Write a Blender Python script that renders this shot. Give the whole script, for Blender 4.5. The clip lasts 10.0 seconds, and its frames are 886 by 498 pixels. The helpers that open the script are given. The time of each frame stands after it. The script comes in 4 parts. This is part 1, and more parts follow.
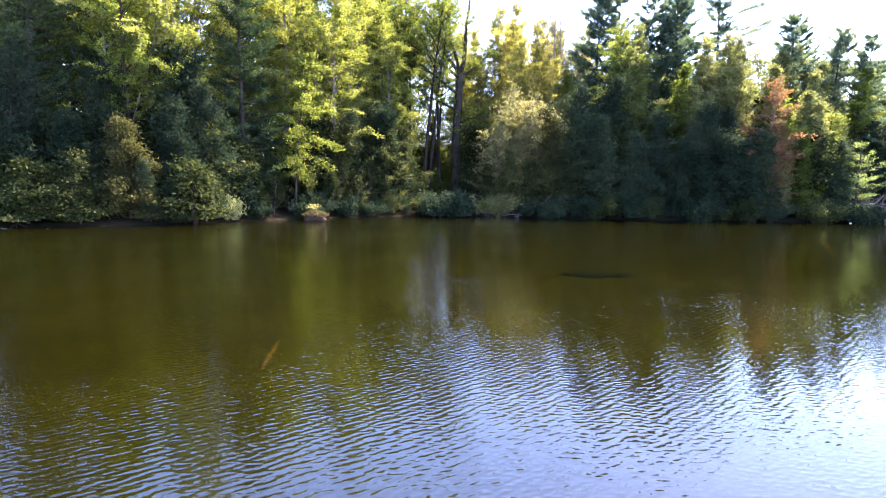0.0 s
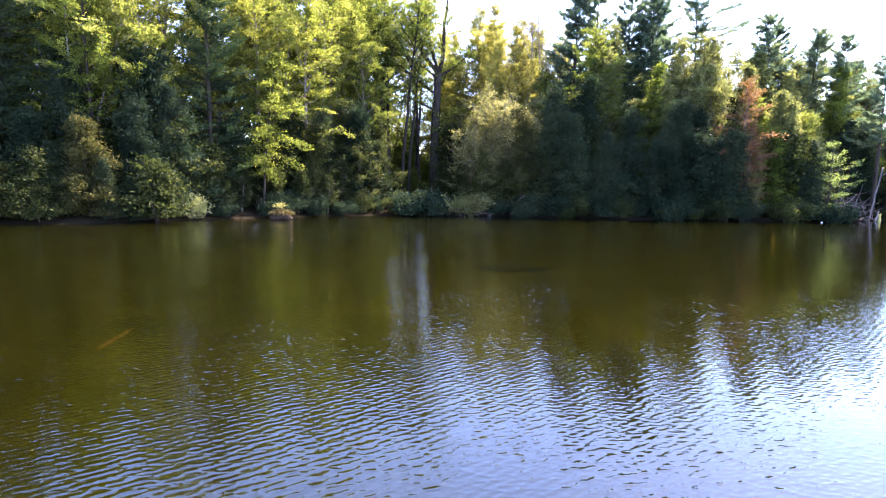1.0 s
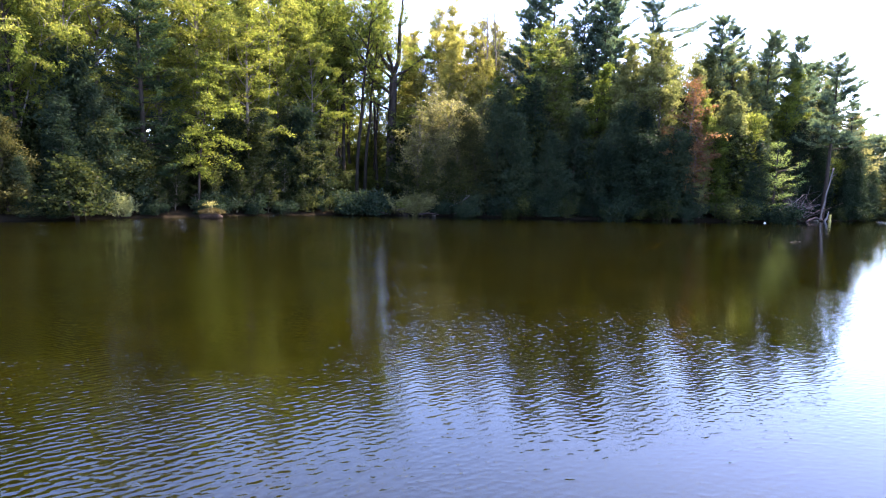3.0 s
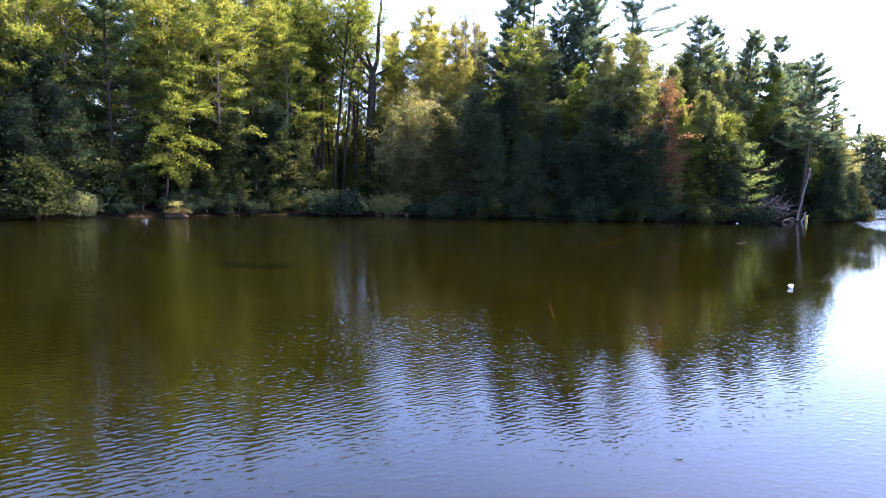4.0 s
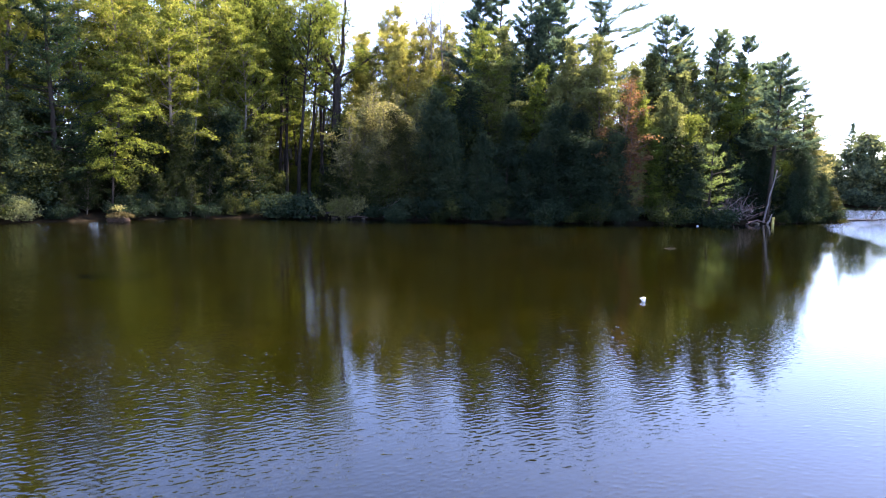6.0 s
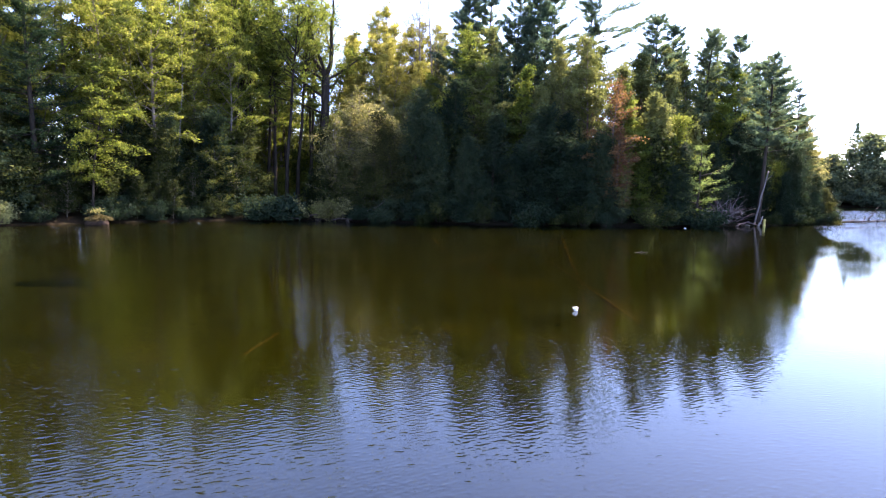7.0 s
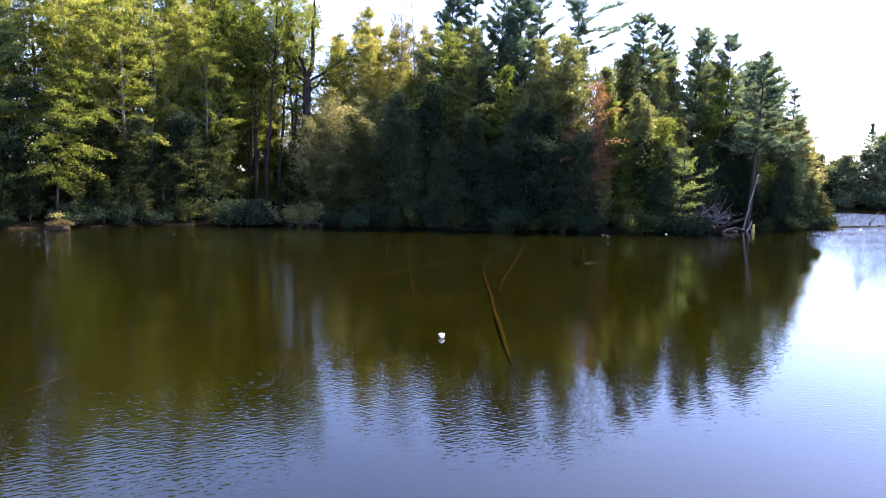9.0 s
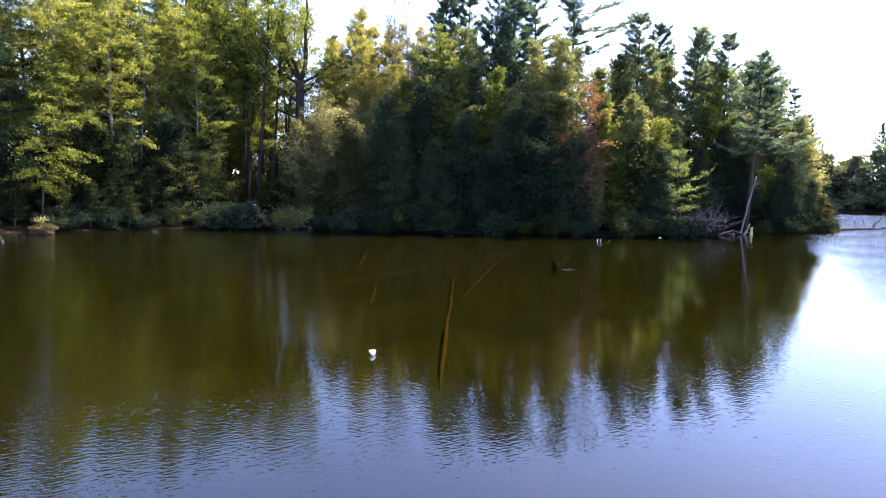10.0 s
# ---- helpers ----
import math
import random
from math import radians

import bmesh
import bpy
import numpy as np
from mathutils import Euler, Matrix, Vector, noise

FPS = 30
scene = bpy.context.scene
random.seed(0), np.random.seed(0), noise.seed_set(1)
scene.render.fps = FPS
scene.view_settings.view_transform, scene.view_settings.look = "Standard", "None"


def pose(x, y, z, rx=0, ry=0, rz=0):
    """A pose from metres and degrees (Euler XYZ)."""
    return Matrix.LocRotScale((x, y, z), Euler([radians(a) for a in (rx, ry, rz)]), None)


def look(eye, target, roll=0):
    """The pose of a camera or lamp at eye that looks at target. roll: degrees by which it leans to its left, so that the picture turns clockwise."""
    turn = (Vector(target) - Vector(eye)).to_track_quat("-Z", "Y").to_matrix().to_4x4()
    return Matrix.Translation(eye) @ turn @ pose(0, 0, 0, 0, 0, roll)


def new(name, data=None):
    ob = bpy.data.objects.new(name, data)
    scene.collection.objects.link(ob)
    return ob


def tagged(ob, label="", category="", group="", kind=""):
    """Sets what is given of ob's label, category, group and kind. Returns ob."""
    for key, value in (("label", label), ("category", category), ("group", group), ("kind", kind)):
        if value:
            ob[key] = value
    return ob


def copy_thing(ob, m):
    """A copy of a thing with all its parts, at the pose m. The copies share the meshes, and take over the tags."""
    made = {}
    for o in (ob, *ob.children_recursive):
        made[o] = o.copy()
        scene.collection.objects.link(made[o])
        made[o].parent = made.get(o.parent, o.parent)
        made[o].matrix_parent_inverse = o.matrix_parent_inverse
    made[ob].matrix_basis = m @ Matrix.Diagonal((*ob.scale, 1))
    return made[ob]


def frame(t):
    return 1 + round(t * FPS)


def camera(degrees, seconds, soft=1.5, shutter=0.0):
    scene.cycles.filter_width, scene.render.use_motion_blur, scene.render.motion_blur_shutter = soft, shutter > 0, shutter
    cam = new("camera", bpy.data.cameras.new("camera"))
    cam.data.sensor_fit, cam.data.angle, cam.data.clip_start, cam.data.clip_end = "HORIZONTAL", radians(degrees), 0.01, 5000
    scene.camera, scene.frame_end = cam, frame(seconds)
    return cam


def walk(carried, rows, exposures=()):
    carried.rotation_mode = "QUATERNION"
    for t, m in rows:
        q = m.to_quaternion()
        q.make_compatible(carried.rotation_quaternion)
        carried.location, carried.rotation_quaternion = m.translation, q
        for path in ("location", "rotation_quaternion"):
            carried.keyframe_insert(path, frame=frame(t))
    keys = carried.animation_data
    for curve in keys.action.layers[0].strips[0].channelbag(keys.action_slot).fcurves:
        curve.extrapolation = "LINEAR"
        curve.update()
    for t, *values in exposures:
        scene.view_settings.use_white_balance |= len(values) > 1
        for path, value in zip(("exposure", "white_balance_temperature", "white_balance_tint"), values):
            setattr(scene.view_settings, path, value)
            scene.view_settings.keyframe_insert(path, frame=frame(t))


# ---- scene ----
cam = camera(78.0, 10.0, 1.1)
PATH = [
    (0, (0.086, 0.029, 1.68), (0.221, 2.013, 1.466), 1.0),
    (0.5, (0.991, -0.084, 1.633), (1.125, 1.9, 1.422), 1.0),
    (1, (1.881, -0.223, 1.573), (2.014, 1.762, 1.364), 1.0),
    (1.5, (2.817, -0.289, 1.553), (2.948, 1.696, 1.346), 1.1),
    (2, (3.719, -0.374, 1.533), (3.851, 1.611, 1.327), 1.1),
    (2.5, (4.633, -0.462, 1.528), (4.764, 1.523, 1.324), 1.1),
    (4, (7.686, -0.772, 1.624), (7.799, 1.214, 1.417), 1.2),
    (4.5, (8.45, -0.721, 1.676), (8.563, 1.265, 1.468), 1.2),
    (5, (9.206, -0.636, 1.731), (9.319, 1.35, 1.523), 1.1),
    (5.5, (9.923, -0.552, 1.779), (10.035, 1.434, 1.572), 1.1),
    (7, (11.992, -0.252, 1.955), (12.076, 1.736, 1.751), 1.0),
    (7.5, (12.657, -0.073, 2.011), (12.732, 1.915, 1.806), 1.0),
    (8, (13.303, 0.101, 2.086), (13.364, 2.09, 1.881), 1.0),
    (8.5, (13.906, 0.29, 2.154), (13.957, 2.279, 1.95), 1.1),
    (9, (14.495, 0.515, 2.222), (14.53, 2.504, 2.019), 1.1),
    (9.5, (15.085, 0.738, 2.274), (15.107, 2.728, 2.074), 1.0),
    (10, (15.633, 0.979, 2.351), (15.638, 2.969, 2.152), 1.0),
]
EXPOSURES = [(0.0, 3.7, 6650, 34), (2.5, 3.26, 6650, 34), (5.0, 2.95, 6650, 34), (10.0, 2.82, 6650, 34)]
walk(cam, [(t, look(eye, target, roll)) for t, eye, target, roll in PATH], EXPOSURES)

# ---- world and sun ----
SUN_EL, SUN_AZ = 49.0, 46.0          # azimuth clockwise from +y
world = bpy.data.worlds.new("sky")
scene.world = world
world.use_nodes = True
wt = world.node_tree
for n in list(wt.nodes):
    wt.nodes.remove(n)
sky = wt.nodes.new("ShaderNodeTexSky")
sky.sky_type = "NISHITA"
sky.sun_disc = False
sky.sun_elevation = radians(SUN_EL)
sky.sun_rotation = radians(SUN_AZ)
sky.air_density, sky.dust_density, sky.ozone_density = 1.0, 0.4, 4.5
bg = wt.nodes.new("ShaderNodeBackground")
bg.inputs["Strength"].default_value = 0.122
wo = wt.nodes.new("ShaderNodeOutputWorld")
wt.links.new(sky.outputs[0], bg.inputs[0])
wt.links.new(bg.outputs[0], wo.inputs[0])

sun_data = bpy.data.lights.new("sun", "SUN")
sun_data.energy, sun_data.angle, sun_data.color = 5.0, radians(0.6), (1.0, 0.93, 0.8)
sun_dir = Vector((math.sin(radians(SUN_AZ)) * math.cos(radians(SUN_EL)), math.cos(radians(SUN_AZ)) * math.cos(radians(SUN_EL)), math.sin(radians(SUN_EL))))
sun = new("sun", sun_data)
sun.matrix_world = look(sun_dir * 80, (0, 0, 0))


# ---- materials ----
def graph(name):
    m = bpy.data.materials.new(name)
    m.use_nodes = True
    t = m.node_tree
    for n in list(t.nodes):
        t.nodes.remove(n)
    out = t.nodes.new("ShaderNodeOutputMaterial")

    def node(kind, **sets):
        n = t.nodes.new("ShaderNode" + kind)
        for key, value in sets.items():
            if key in n.inputs:
                n.inputs[key].default_value = value
        return n

    def link(a, b):
        t.links.new(a, b)
    return m, out, node, link


def ramp(node, stops):
    r = node("ValToRGB")
    el = r.color_ramp.elements
    while len(el) < len(stops):
        el.new(0.5)
    for e, (p, c) in zip(el, stops):
        e.position, e.color = p, (*c, 1)
    return r


def math_node(node, link, op, a, b=None):
    n = node("Math")
    n.operation = op
    for i, v in enumerate((a, b)):
        if v is None:
            continue
        if isinstance(v, (int, float)):
            n.inputs[i].default_value = v
        else:
            link(v, n.inputs[i])
    return n.outputs[0]


def leaf_material(name, c1, c2, c3, through_light=0.4, gloss=0.02):
    """Foliage: three tones spread by leaf, by tree and by patches of the crown; part of the light shines through."""
    m, out, node, link = graph(name)
    geo, info = node("NewGeometry"), node("ObjectInfo")
    tex = node("TexCoord")
    noise_n = node("TexNoise", Scale=0.8, Detail=4.0)
    link(tex.outputs["Object"], noise_n.inputs["Vector"])
    a = math_node(node, link, "MULTIPLY", geo.outputs["Random Per Island"], 0.36)
    b = math_node(node, link, "MULTIPLY", noise_n.outputs[0], 0.85)
    c = math_node(node, link, "MULTIPLY", info.outputs["Random"], 0.3)
    s = math_node(node, link, "ADD", math_node(node, link, "ADD", a, b), c)
    s = math_node(node, link, "MULTIPLY", s, 0.65)
    r = ramp(node, [(0.3, c1), (0.5, c2), (0.72, c3)])
    link(s, r.inputs[0])
    pr = node("BsdfPrincipled", Roughness=0.6)
    pr.inputs["Specular IOR Level"].default_value = gloss
    link(r.outputs[0], pr.inputs["Base Color"])
    tr = node("BsdfTranslucent")
    boost = node("Mix")
    boost.data_type, boost.blend_type = "RGBA", "MULTIPLY"
    boost.inputs[0].default_value = 1.0
    boost.inputs[7].default_value = (1.42, 1.42, 0.83, 1)
    link(r.outputs[0], boost.inputs[6])
    link(boost.outputs[2], tr.inputs[0])
    mix = node("MixShader")
    mix.inputs[0].default_value = through_light
    link(pr.outputs[0], mix.inputs[1])
    link(tr.outputs[0], mix.inputs[2])
    link(mix.outputs[0], out.inputs[0])
    return m


def bark_material(name, c1, c2, scale=6.0, stretch=0.25, marks=None, relief=0.6):
    m, out, node, link = graph(name)
    tex = node("TexCoord")
    mp = node("Mapping")
    mp.inputs["Scale"].default_value = (1, 1, stretch)
    link(tex.outputs["Object"], mp.inputs[0])
    n1 = node("TexNoise", Scale=scale, Detail=6.0, Roughness=0.65)
    link(mp.outputs[0], n1.inputs["Vector"])
    r = ramp(node, [(0.3, c1), (0.7, c2)])
    link(n1.outputs[0], r.inputs[0])
    col = r.outputs[0]
    if marks:
        mp2 = node("Mapping")
        mp2.inputs["Scale"].default_value = (1.2, 1.2, 7)
        link(tex.outputs["Object"], mp2.inputs[0])
        n2 = node("TexNoise", Scale=2.2, Detail=3.0)
        link(mp2.outputs[0], n2.inputs["Vector"])
        r2 = ramp(node, [(0.58, (0, 0, 0)), (0.66, (1, 1, 1))])
        link(n2.outputs[0], r2.inputs[0])
        mx = node("Mix")
        mx.data_type = "RGBA"
        link(r2.outputs[0], mx.inputs[0])
        link(col, mx.inputs[6])
        mx.inputs[7].default_value = (*marks, 1)
        col = mx.outputs[2]
    pr = node("BsdfPrincipled", Roughness=0.9)
    pr.inputs["Specular IOR Level"].default_value = 0.08
    link(col, pr.inputs["Base Color"])
    bp = node("Bump", Strength=relief, Distance=0.03)
    link(n1.outputs[0], bp.inputs["Height"])
    link(bp.outputs[0], pr.inputs["Normal"])
    link(pr.outputs[0], out.inputs[0])
    return m


def ground_material():
    """Leaf litter and soil above the water, olive silt below it."""
    m, out, node, link = graph("soil_and_silt")
    geo = node("NewGeometry")
    n1 = node("TexNoise", Scale=0.7, Detail=8.0, Roughness=0.65)
    n2 = node("TexNoise", Scale=9.0, Detail=5.0, Roughness=0.7)
    link(geo.outputs["Position"], n1.inputs["Vector"])
    link(geo.outputs["Position"], n2.inputs["Vector"])
    land = ramp(node, [(0.3, (0.007, 0.006, 0.004)), (0.55, (0.018, 0.014, 0.009)), (0.75, (0.012, 0.016, 0.006))])
    link(n2.outputs[0], land.inputs[0])
    silt = ramp(node, [(0.3, (0.02, 0.019, 0.004)), (0.6, (0.032, 0.029, 0.006)), (0.8, (0.055, 0.04, 0.008))])
    link(n1.outputs[0], silt.inputs[0])
    sep = node("SeparateXYZ")
    link(geo.outputs["Position"], sep.inputs[0])
    wet = node("MapRange")
    wet.inputs["From Min"].default_value, wet.inputs["From Max"].default_value = -0.1, -0.02
    link(sep.outputs[2], wet.inputs[0])
    mx = node("Mix")
    mx.data_type = "RGBA"
    link(wet.outputs[0], mx.inputs[0])
    link(silt.outputs[0], mx.inputs[6])
    link(land.outputs[0], mx.inputs[7])
    pr = node("BsdfPrincipled", Roughness=0.95)
    pr.inputs["Specular IOR Level"].default_value = 0.0
    link(mx.outputs[2], pr.inputs["Base Color"])
    bp = node("Bump", Strength=0.6, Distance=0.06)
    link(n2.outputs[0], bp.inputs["Height"])
    link(bp.outputs[0], pr.inputs["Normal"])
    link(pr.outputs[0], out.inputs[0])
    return m


def water_material():
    """Brown-green lake water: small wind ripples in patches, mirror gloss by Fresnel, tinted view of the bed."""
    m, out, node, link = graph("lake_water")
    geo = node("NewGeometry")
    pos = geo.outputs["Position"]

    def waves(angle, length, distortion, dscale):
        mp = node("Mapping")
        mp.inputs["Rotation"].default_value = (0, 0, radians(angle))
        link(pos, mp.inputs[0])
        w = node("TexWave", Scale=0.314 / length, Distortion=distortion, Detail=2.0)
        w.inputs["Detail Scale"].default_value = dscale
        link(mp.outputs[0], w.inputs["Vector"])
        return w.outputs["Fac"]
    w1 = waves(50, 0.074, 3.4, 1.7)
    w2 = waves(64, 0.047, 3.2, 2.4)
    w3 = waves(20, 0.2, 6.0, 1.2)
    w4 = waves(118, 0.062, 3.4, 2.0)
    fine = node("TexNoise", Scale=1.0, Detail=1.0)
    mpf = node("Mapping")
    mpf.inputs["Rotation"].default_value = (0, 0, radians(-35))
    mpf.inputs["Scale"].default_value = (8.0, 19.0, 1)
    link(pos, mpf.inputs[0])
    link(mpf.outputs[0], fine.inputs["Vector"])
    # patches of breeze
    patch = node("TexNoise", Scale=0.28, Detail=3.0)
    link(pos, patch.inputs["Vector"])
    pr_ = ramp(node, [(0.36, (0.35, 0.35, 0.35)), (0.62, (1, 1, 1))])
    link(patch.outputs[0], pr_.inputs[0])
    sep = node("SeparateXYZ")
    link(pos, sep.inputs[0])
    west = node("MapRange")
    for key, value in (("From Min", 2.0), ("From Max", 10.0), ("To Min", 0.00125), ("To Max", 0.0004)):
        west.inputs[key].default_value = value
    link(sep.outputs[0], west.inputs[0])
    s = math_node(node, link, "MULTIPLY", w1, west.outputs[0])
    s = math_node(node, link, "ADD", s, math_node(node, link, "MULTIPLY", w2, 0.0005))
    s = math_node(node, link, "ADD", s, math_node(node, link, "MULTIPLY", w4, 0.0003))
    s = math_node(node, link, "ADD", s, math_node(node, link, "MULTIPLY", w3, 0.00015))
    s = math_node(node, link, "ADD", s, math_node(node, link, "MULTIPLY", fine.outputs[0], 0.0011))
    # short steep wavelets in the gusts
    crest = node("TexNoise", Scale=1.0, Detail=0.0)
    mpc = node("Mapping")
    mpc.inputs["Rotation"].default_value = (0, 0, radians(-28))
    mpc.inputs["Scale"].default_value = (10.0, 25.0, 1)
    link(pos, mpc.inputs[0])
    link(mpc.outputs[0], crest.inputs["Vector"])
    s = math_node(node, link, "ADD", s, math_node(node, link, "MULTIPLY", math_node(node, link, "POWER", crest.outputs[0], 4.0), 0.0042))
    s = math_node(node, link, "MULTIPLY", s, pr_.outputs[0])
    # the breeze falls off towards the point
    lee = node("MapRange")
    for key, value in (("From Min", 4.0), ("From Max", 18.0), ("To Min", 1.1), ("To Max", 0.42)):
        lee.inputs[key].default_value = value
    link(sep.outputs[0], lee.inputs[0])
    # open, wind-ruffled water round the point
    open_water = node("MapRange")
    for key, value in (("From Min", 18.0), ("From Max", 24.0), ("To Min", 0.0), ("To Max", 20.0)):
        open_water.inputs[key].default_value = value
    link(math_node(node, link, "SUBTRACT", sep.outputs[0], math_node(node, link, "MULTIPLY", sep.outputs[1], 0.55)), open_water.inputs[0])
    calm = node("MapRange")
    for key, value in (("From Min", 84.0), ("From Max", 100.0), ("To Min", 1.0), ("To Max", 0.05)):
        calm.inputs[key].default_value = value
    link(sep.outputs[1], calm.inputs[0])
    gust = math_node(node, link, "MULTIPLY", open_water.outputs[0], calm.outputs[0])
    s = math_node(node, link, "MULTIPLY", s, math_node(node, link, "ADD", lee.outputs[0], gust))
    bp = node("Bump", Strength=1.0, Distance=1.0)
    link(s, bp.inputs["Height"])
    fr = node("Fresnel", IOR=1.5)
    link(bp.outputs[0], fr.inputs["Normal"])
    gl = node("BsdfGlossy", Roughness=0.008)
    gl.inputs["Color"].default_value = (0.79, 0.855, 0.9, 1)
    link(bp.outputs[0], gl.inputs["Normal"])
    rf = node("BsdfRefraction", Roughness=0.05, IOR=1.33)
    rf.inputs["Color"].default_value = (0.132, 0.146, 0.033, 1)
    link(bp.outputs[0], rf.inputs["Normal"])
    mix = node("MixShader")
    link(fr.outputs[0], mix.inputs[0])
    link(rf.outputs[0], mix.inputs[1])
    link(gl.outputs[0], mix.inputs[2])
    link(mix.outputs[0], out.inputs[0])
    return m


def plain_material(name, c1, c2, scale=8.0, rough=0.6):
    m, out, node, link = graph(name)
    tex = node("TexCoord")
    n1 = node("TexNoise", Scale=scale, Detail=5.0)
    link(tex.outputs["Object"], n1.inputs["Vector"])
    r = ramp(node, [(0.3, c1), (0.7, c2)])
    link(n1.outputs[0], r.inputs[0])
    pr = node("BsdfPrincipled", Roughness=rough)
    pr.inputs["Specular IOR Level"].default_value = 0.08
    link(r.outputs[0], pr.inputs["Base Color"])
    bp = node("Bump", Strength=0.4, Distance=0.02)
    link(n1.outputs[0], bp.inputs["Height"])
    link(bp.outputs[0], pr.inputs["Normal"])
    link(pr.outputs[0], out.inputs[0])
    return m


LEAF = {
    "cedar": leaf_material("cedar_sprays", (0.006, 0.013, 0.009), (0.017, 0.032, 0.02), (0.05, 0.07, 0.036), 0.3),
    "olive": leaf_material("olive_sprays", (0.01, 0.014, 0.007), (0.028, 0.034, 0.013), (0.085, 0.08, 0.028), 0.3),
    "pine": leaf_material("pine_needles", (0.022, 0.045, 0.038), (0.065, 0.108, 0.082), (0.15, 0.19, 0.115), 0.5),
    "green": leaf_material("green_leaves", (0.022, 0.038, 0.009), (0.088, 0.124, 0.025), (0.215, 0.24, 0.06), 0.55),
    "lime": leaf_material("yellow_green_leaves", (0.031, 0.05, 0.012), (0.12, 0.149, 0.031), (0.258, 0.262, 0.075), 0.55),
    "yellow": leaf_material("yellow_leaves", (0.09, 0.092, 0.024), (0.2, 0.2, 0.055), (0.36, 0.345, 0.12), 0.5),
    "grey": leaf_material("grey_green_leaves", (0.03, 0.036, 0.016), (0.1, 0.105, 0.044), (0.32, 0.3, 0.15), 0.5),
    # dull: green leaf tones lowered to stand in for shade under the wood
    "dull": leaf_material("shade_darkened_leaves", (0.007, 0.013, 0.006), (0.024, 0.034, 0.012), (0.08, 0.092, 0.028), 0.35),
    "sage": leaf_material("sage_green_leaves", (0.052, 0.066, 0.028), (0.115, 0.134, 0.055), (0.215, 0.22, 0.095), 0.55),
    "spruce": leaf_material("spruce_needles", (0.008, 0.02, 0.012), (0.026, 0.048, 0.024), (0.078, 0.108, 0.045), 0.3),
    # far: blue-grey aerial haze is painted into these leaf tones
    "far": leaf_material("haze_tinted_leaves", (0.022, 0.036, 0.026), (0.06, 0.085, 0.055), (0.14, 0.16, 0.085), 0.45),
    "red": leaf_material("red_brown_leaves", (0.05, 0.03, 0.016), (0.138, 0.07, 0.038), (0.24, 0.14, 0.066), 0.42),
    "young": leaf_material("young_leaves", (0.035, 0.062, 0.02), (0.1, 0.145, 0.052), (0.22, 0.275, 0.12), 0.5),
    "pale": leaf_material("pale_green_leaves", (0.075, 0.095, 0.045), (0.165, 0.188, 0.09), (0.3, 0.315, 0.18), 0.4),
}
BARK = {
    "dark": bark_material("dark_bark", (0.016, 0.013, 0.011), (0.05, 0.042, 0.034)),
    "grey": bark_material("grey_bark", (0.07, 0.062, 0.054), (0.2, 0.18, 0.15)),
    "birch": bark_material("birch_bark", (0.11, 0.105, 0.1), (0.26, 0.25, 0.23), 5.0, 1.0, (0.05, 0.04, 0.035), 0.2),
    "dead": bark_material("weathered_wood", (0.075, 0.068, 0.066), (0.2, 0.18, 0.17), 7.0, 0.15),
    "wet": bark_material("wet_dark_wood", (0.006, 0.005, 0.004), (0.022, 0.018, 0.014)),
    "twig": bark_material("purplish_twigs", (0.04, 0.028, 0.029), (0.11, 0.082, 0.08)),
    "sunken": bark_material("sunken_wood", (0.048, 0.028, 0.009), (0.115, 0.066, 0.019), 5.0, 0.3),
    "sunken_tan": bark_material("sunken_tan_wood", (0.08, 0.052, 0.018), (0.19, 0.125, 0.045), 5.0, 0.3),
}
SOIL, WATER = ground_material(), water_material()


# ---- mesh helpers ----
def mesh_of(name, verts, quads, material, smooth=False, tris=None):
    """A mesh from arrays of corners, four-sided and three-sided faces."""
    verts = np.asarray(verts, dtype=np.float32)
    quads = np.asarray(quads, dtype=np.int32).reshape(-1, 4)
    tris = np.zeros((0, 3), np.int32) if tris is None else np.asarray(tris, dtype=np.int32).reshape(-1, 3)
    me = bpy.data.meshes.new(name)
    me.vertices.add(len(verts))
    me.vertices.foreach_set("co", verts.ravel())
    me.loops.add(quads.size + tris.size)
    me.loops.foreach_set("vertex_index", np.concatenate([quads.ravel(), tris.ravel()]))
    me.polygons.add(len(quads) + len(tris))
    starts = np.concatenate([np.arange(len(quads)) * 4, quads.size + np.arange(len(tris)) * 3]).astype(np.int32)
    me.polygons.foreach_set("loop_start", starts)
    me.polygons.foreach_set("use_smooth", np.full(len(quads) + len(tris), smooth))
    me.update(calc_edges=True)
    me.materials.append(material)
    return me


def part(name, me, parent, label=""):
    ob = new(name, me)
    ob.parent = parent
    if label:
        ob["label"] = label
    return ob


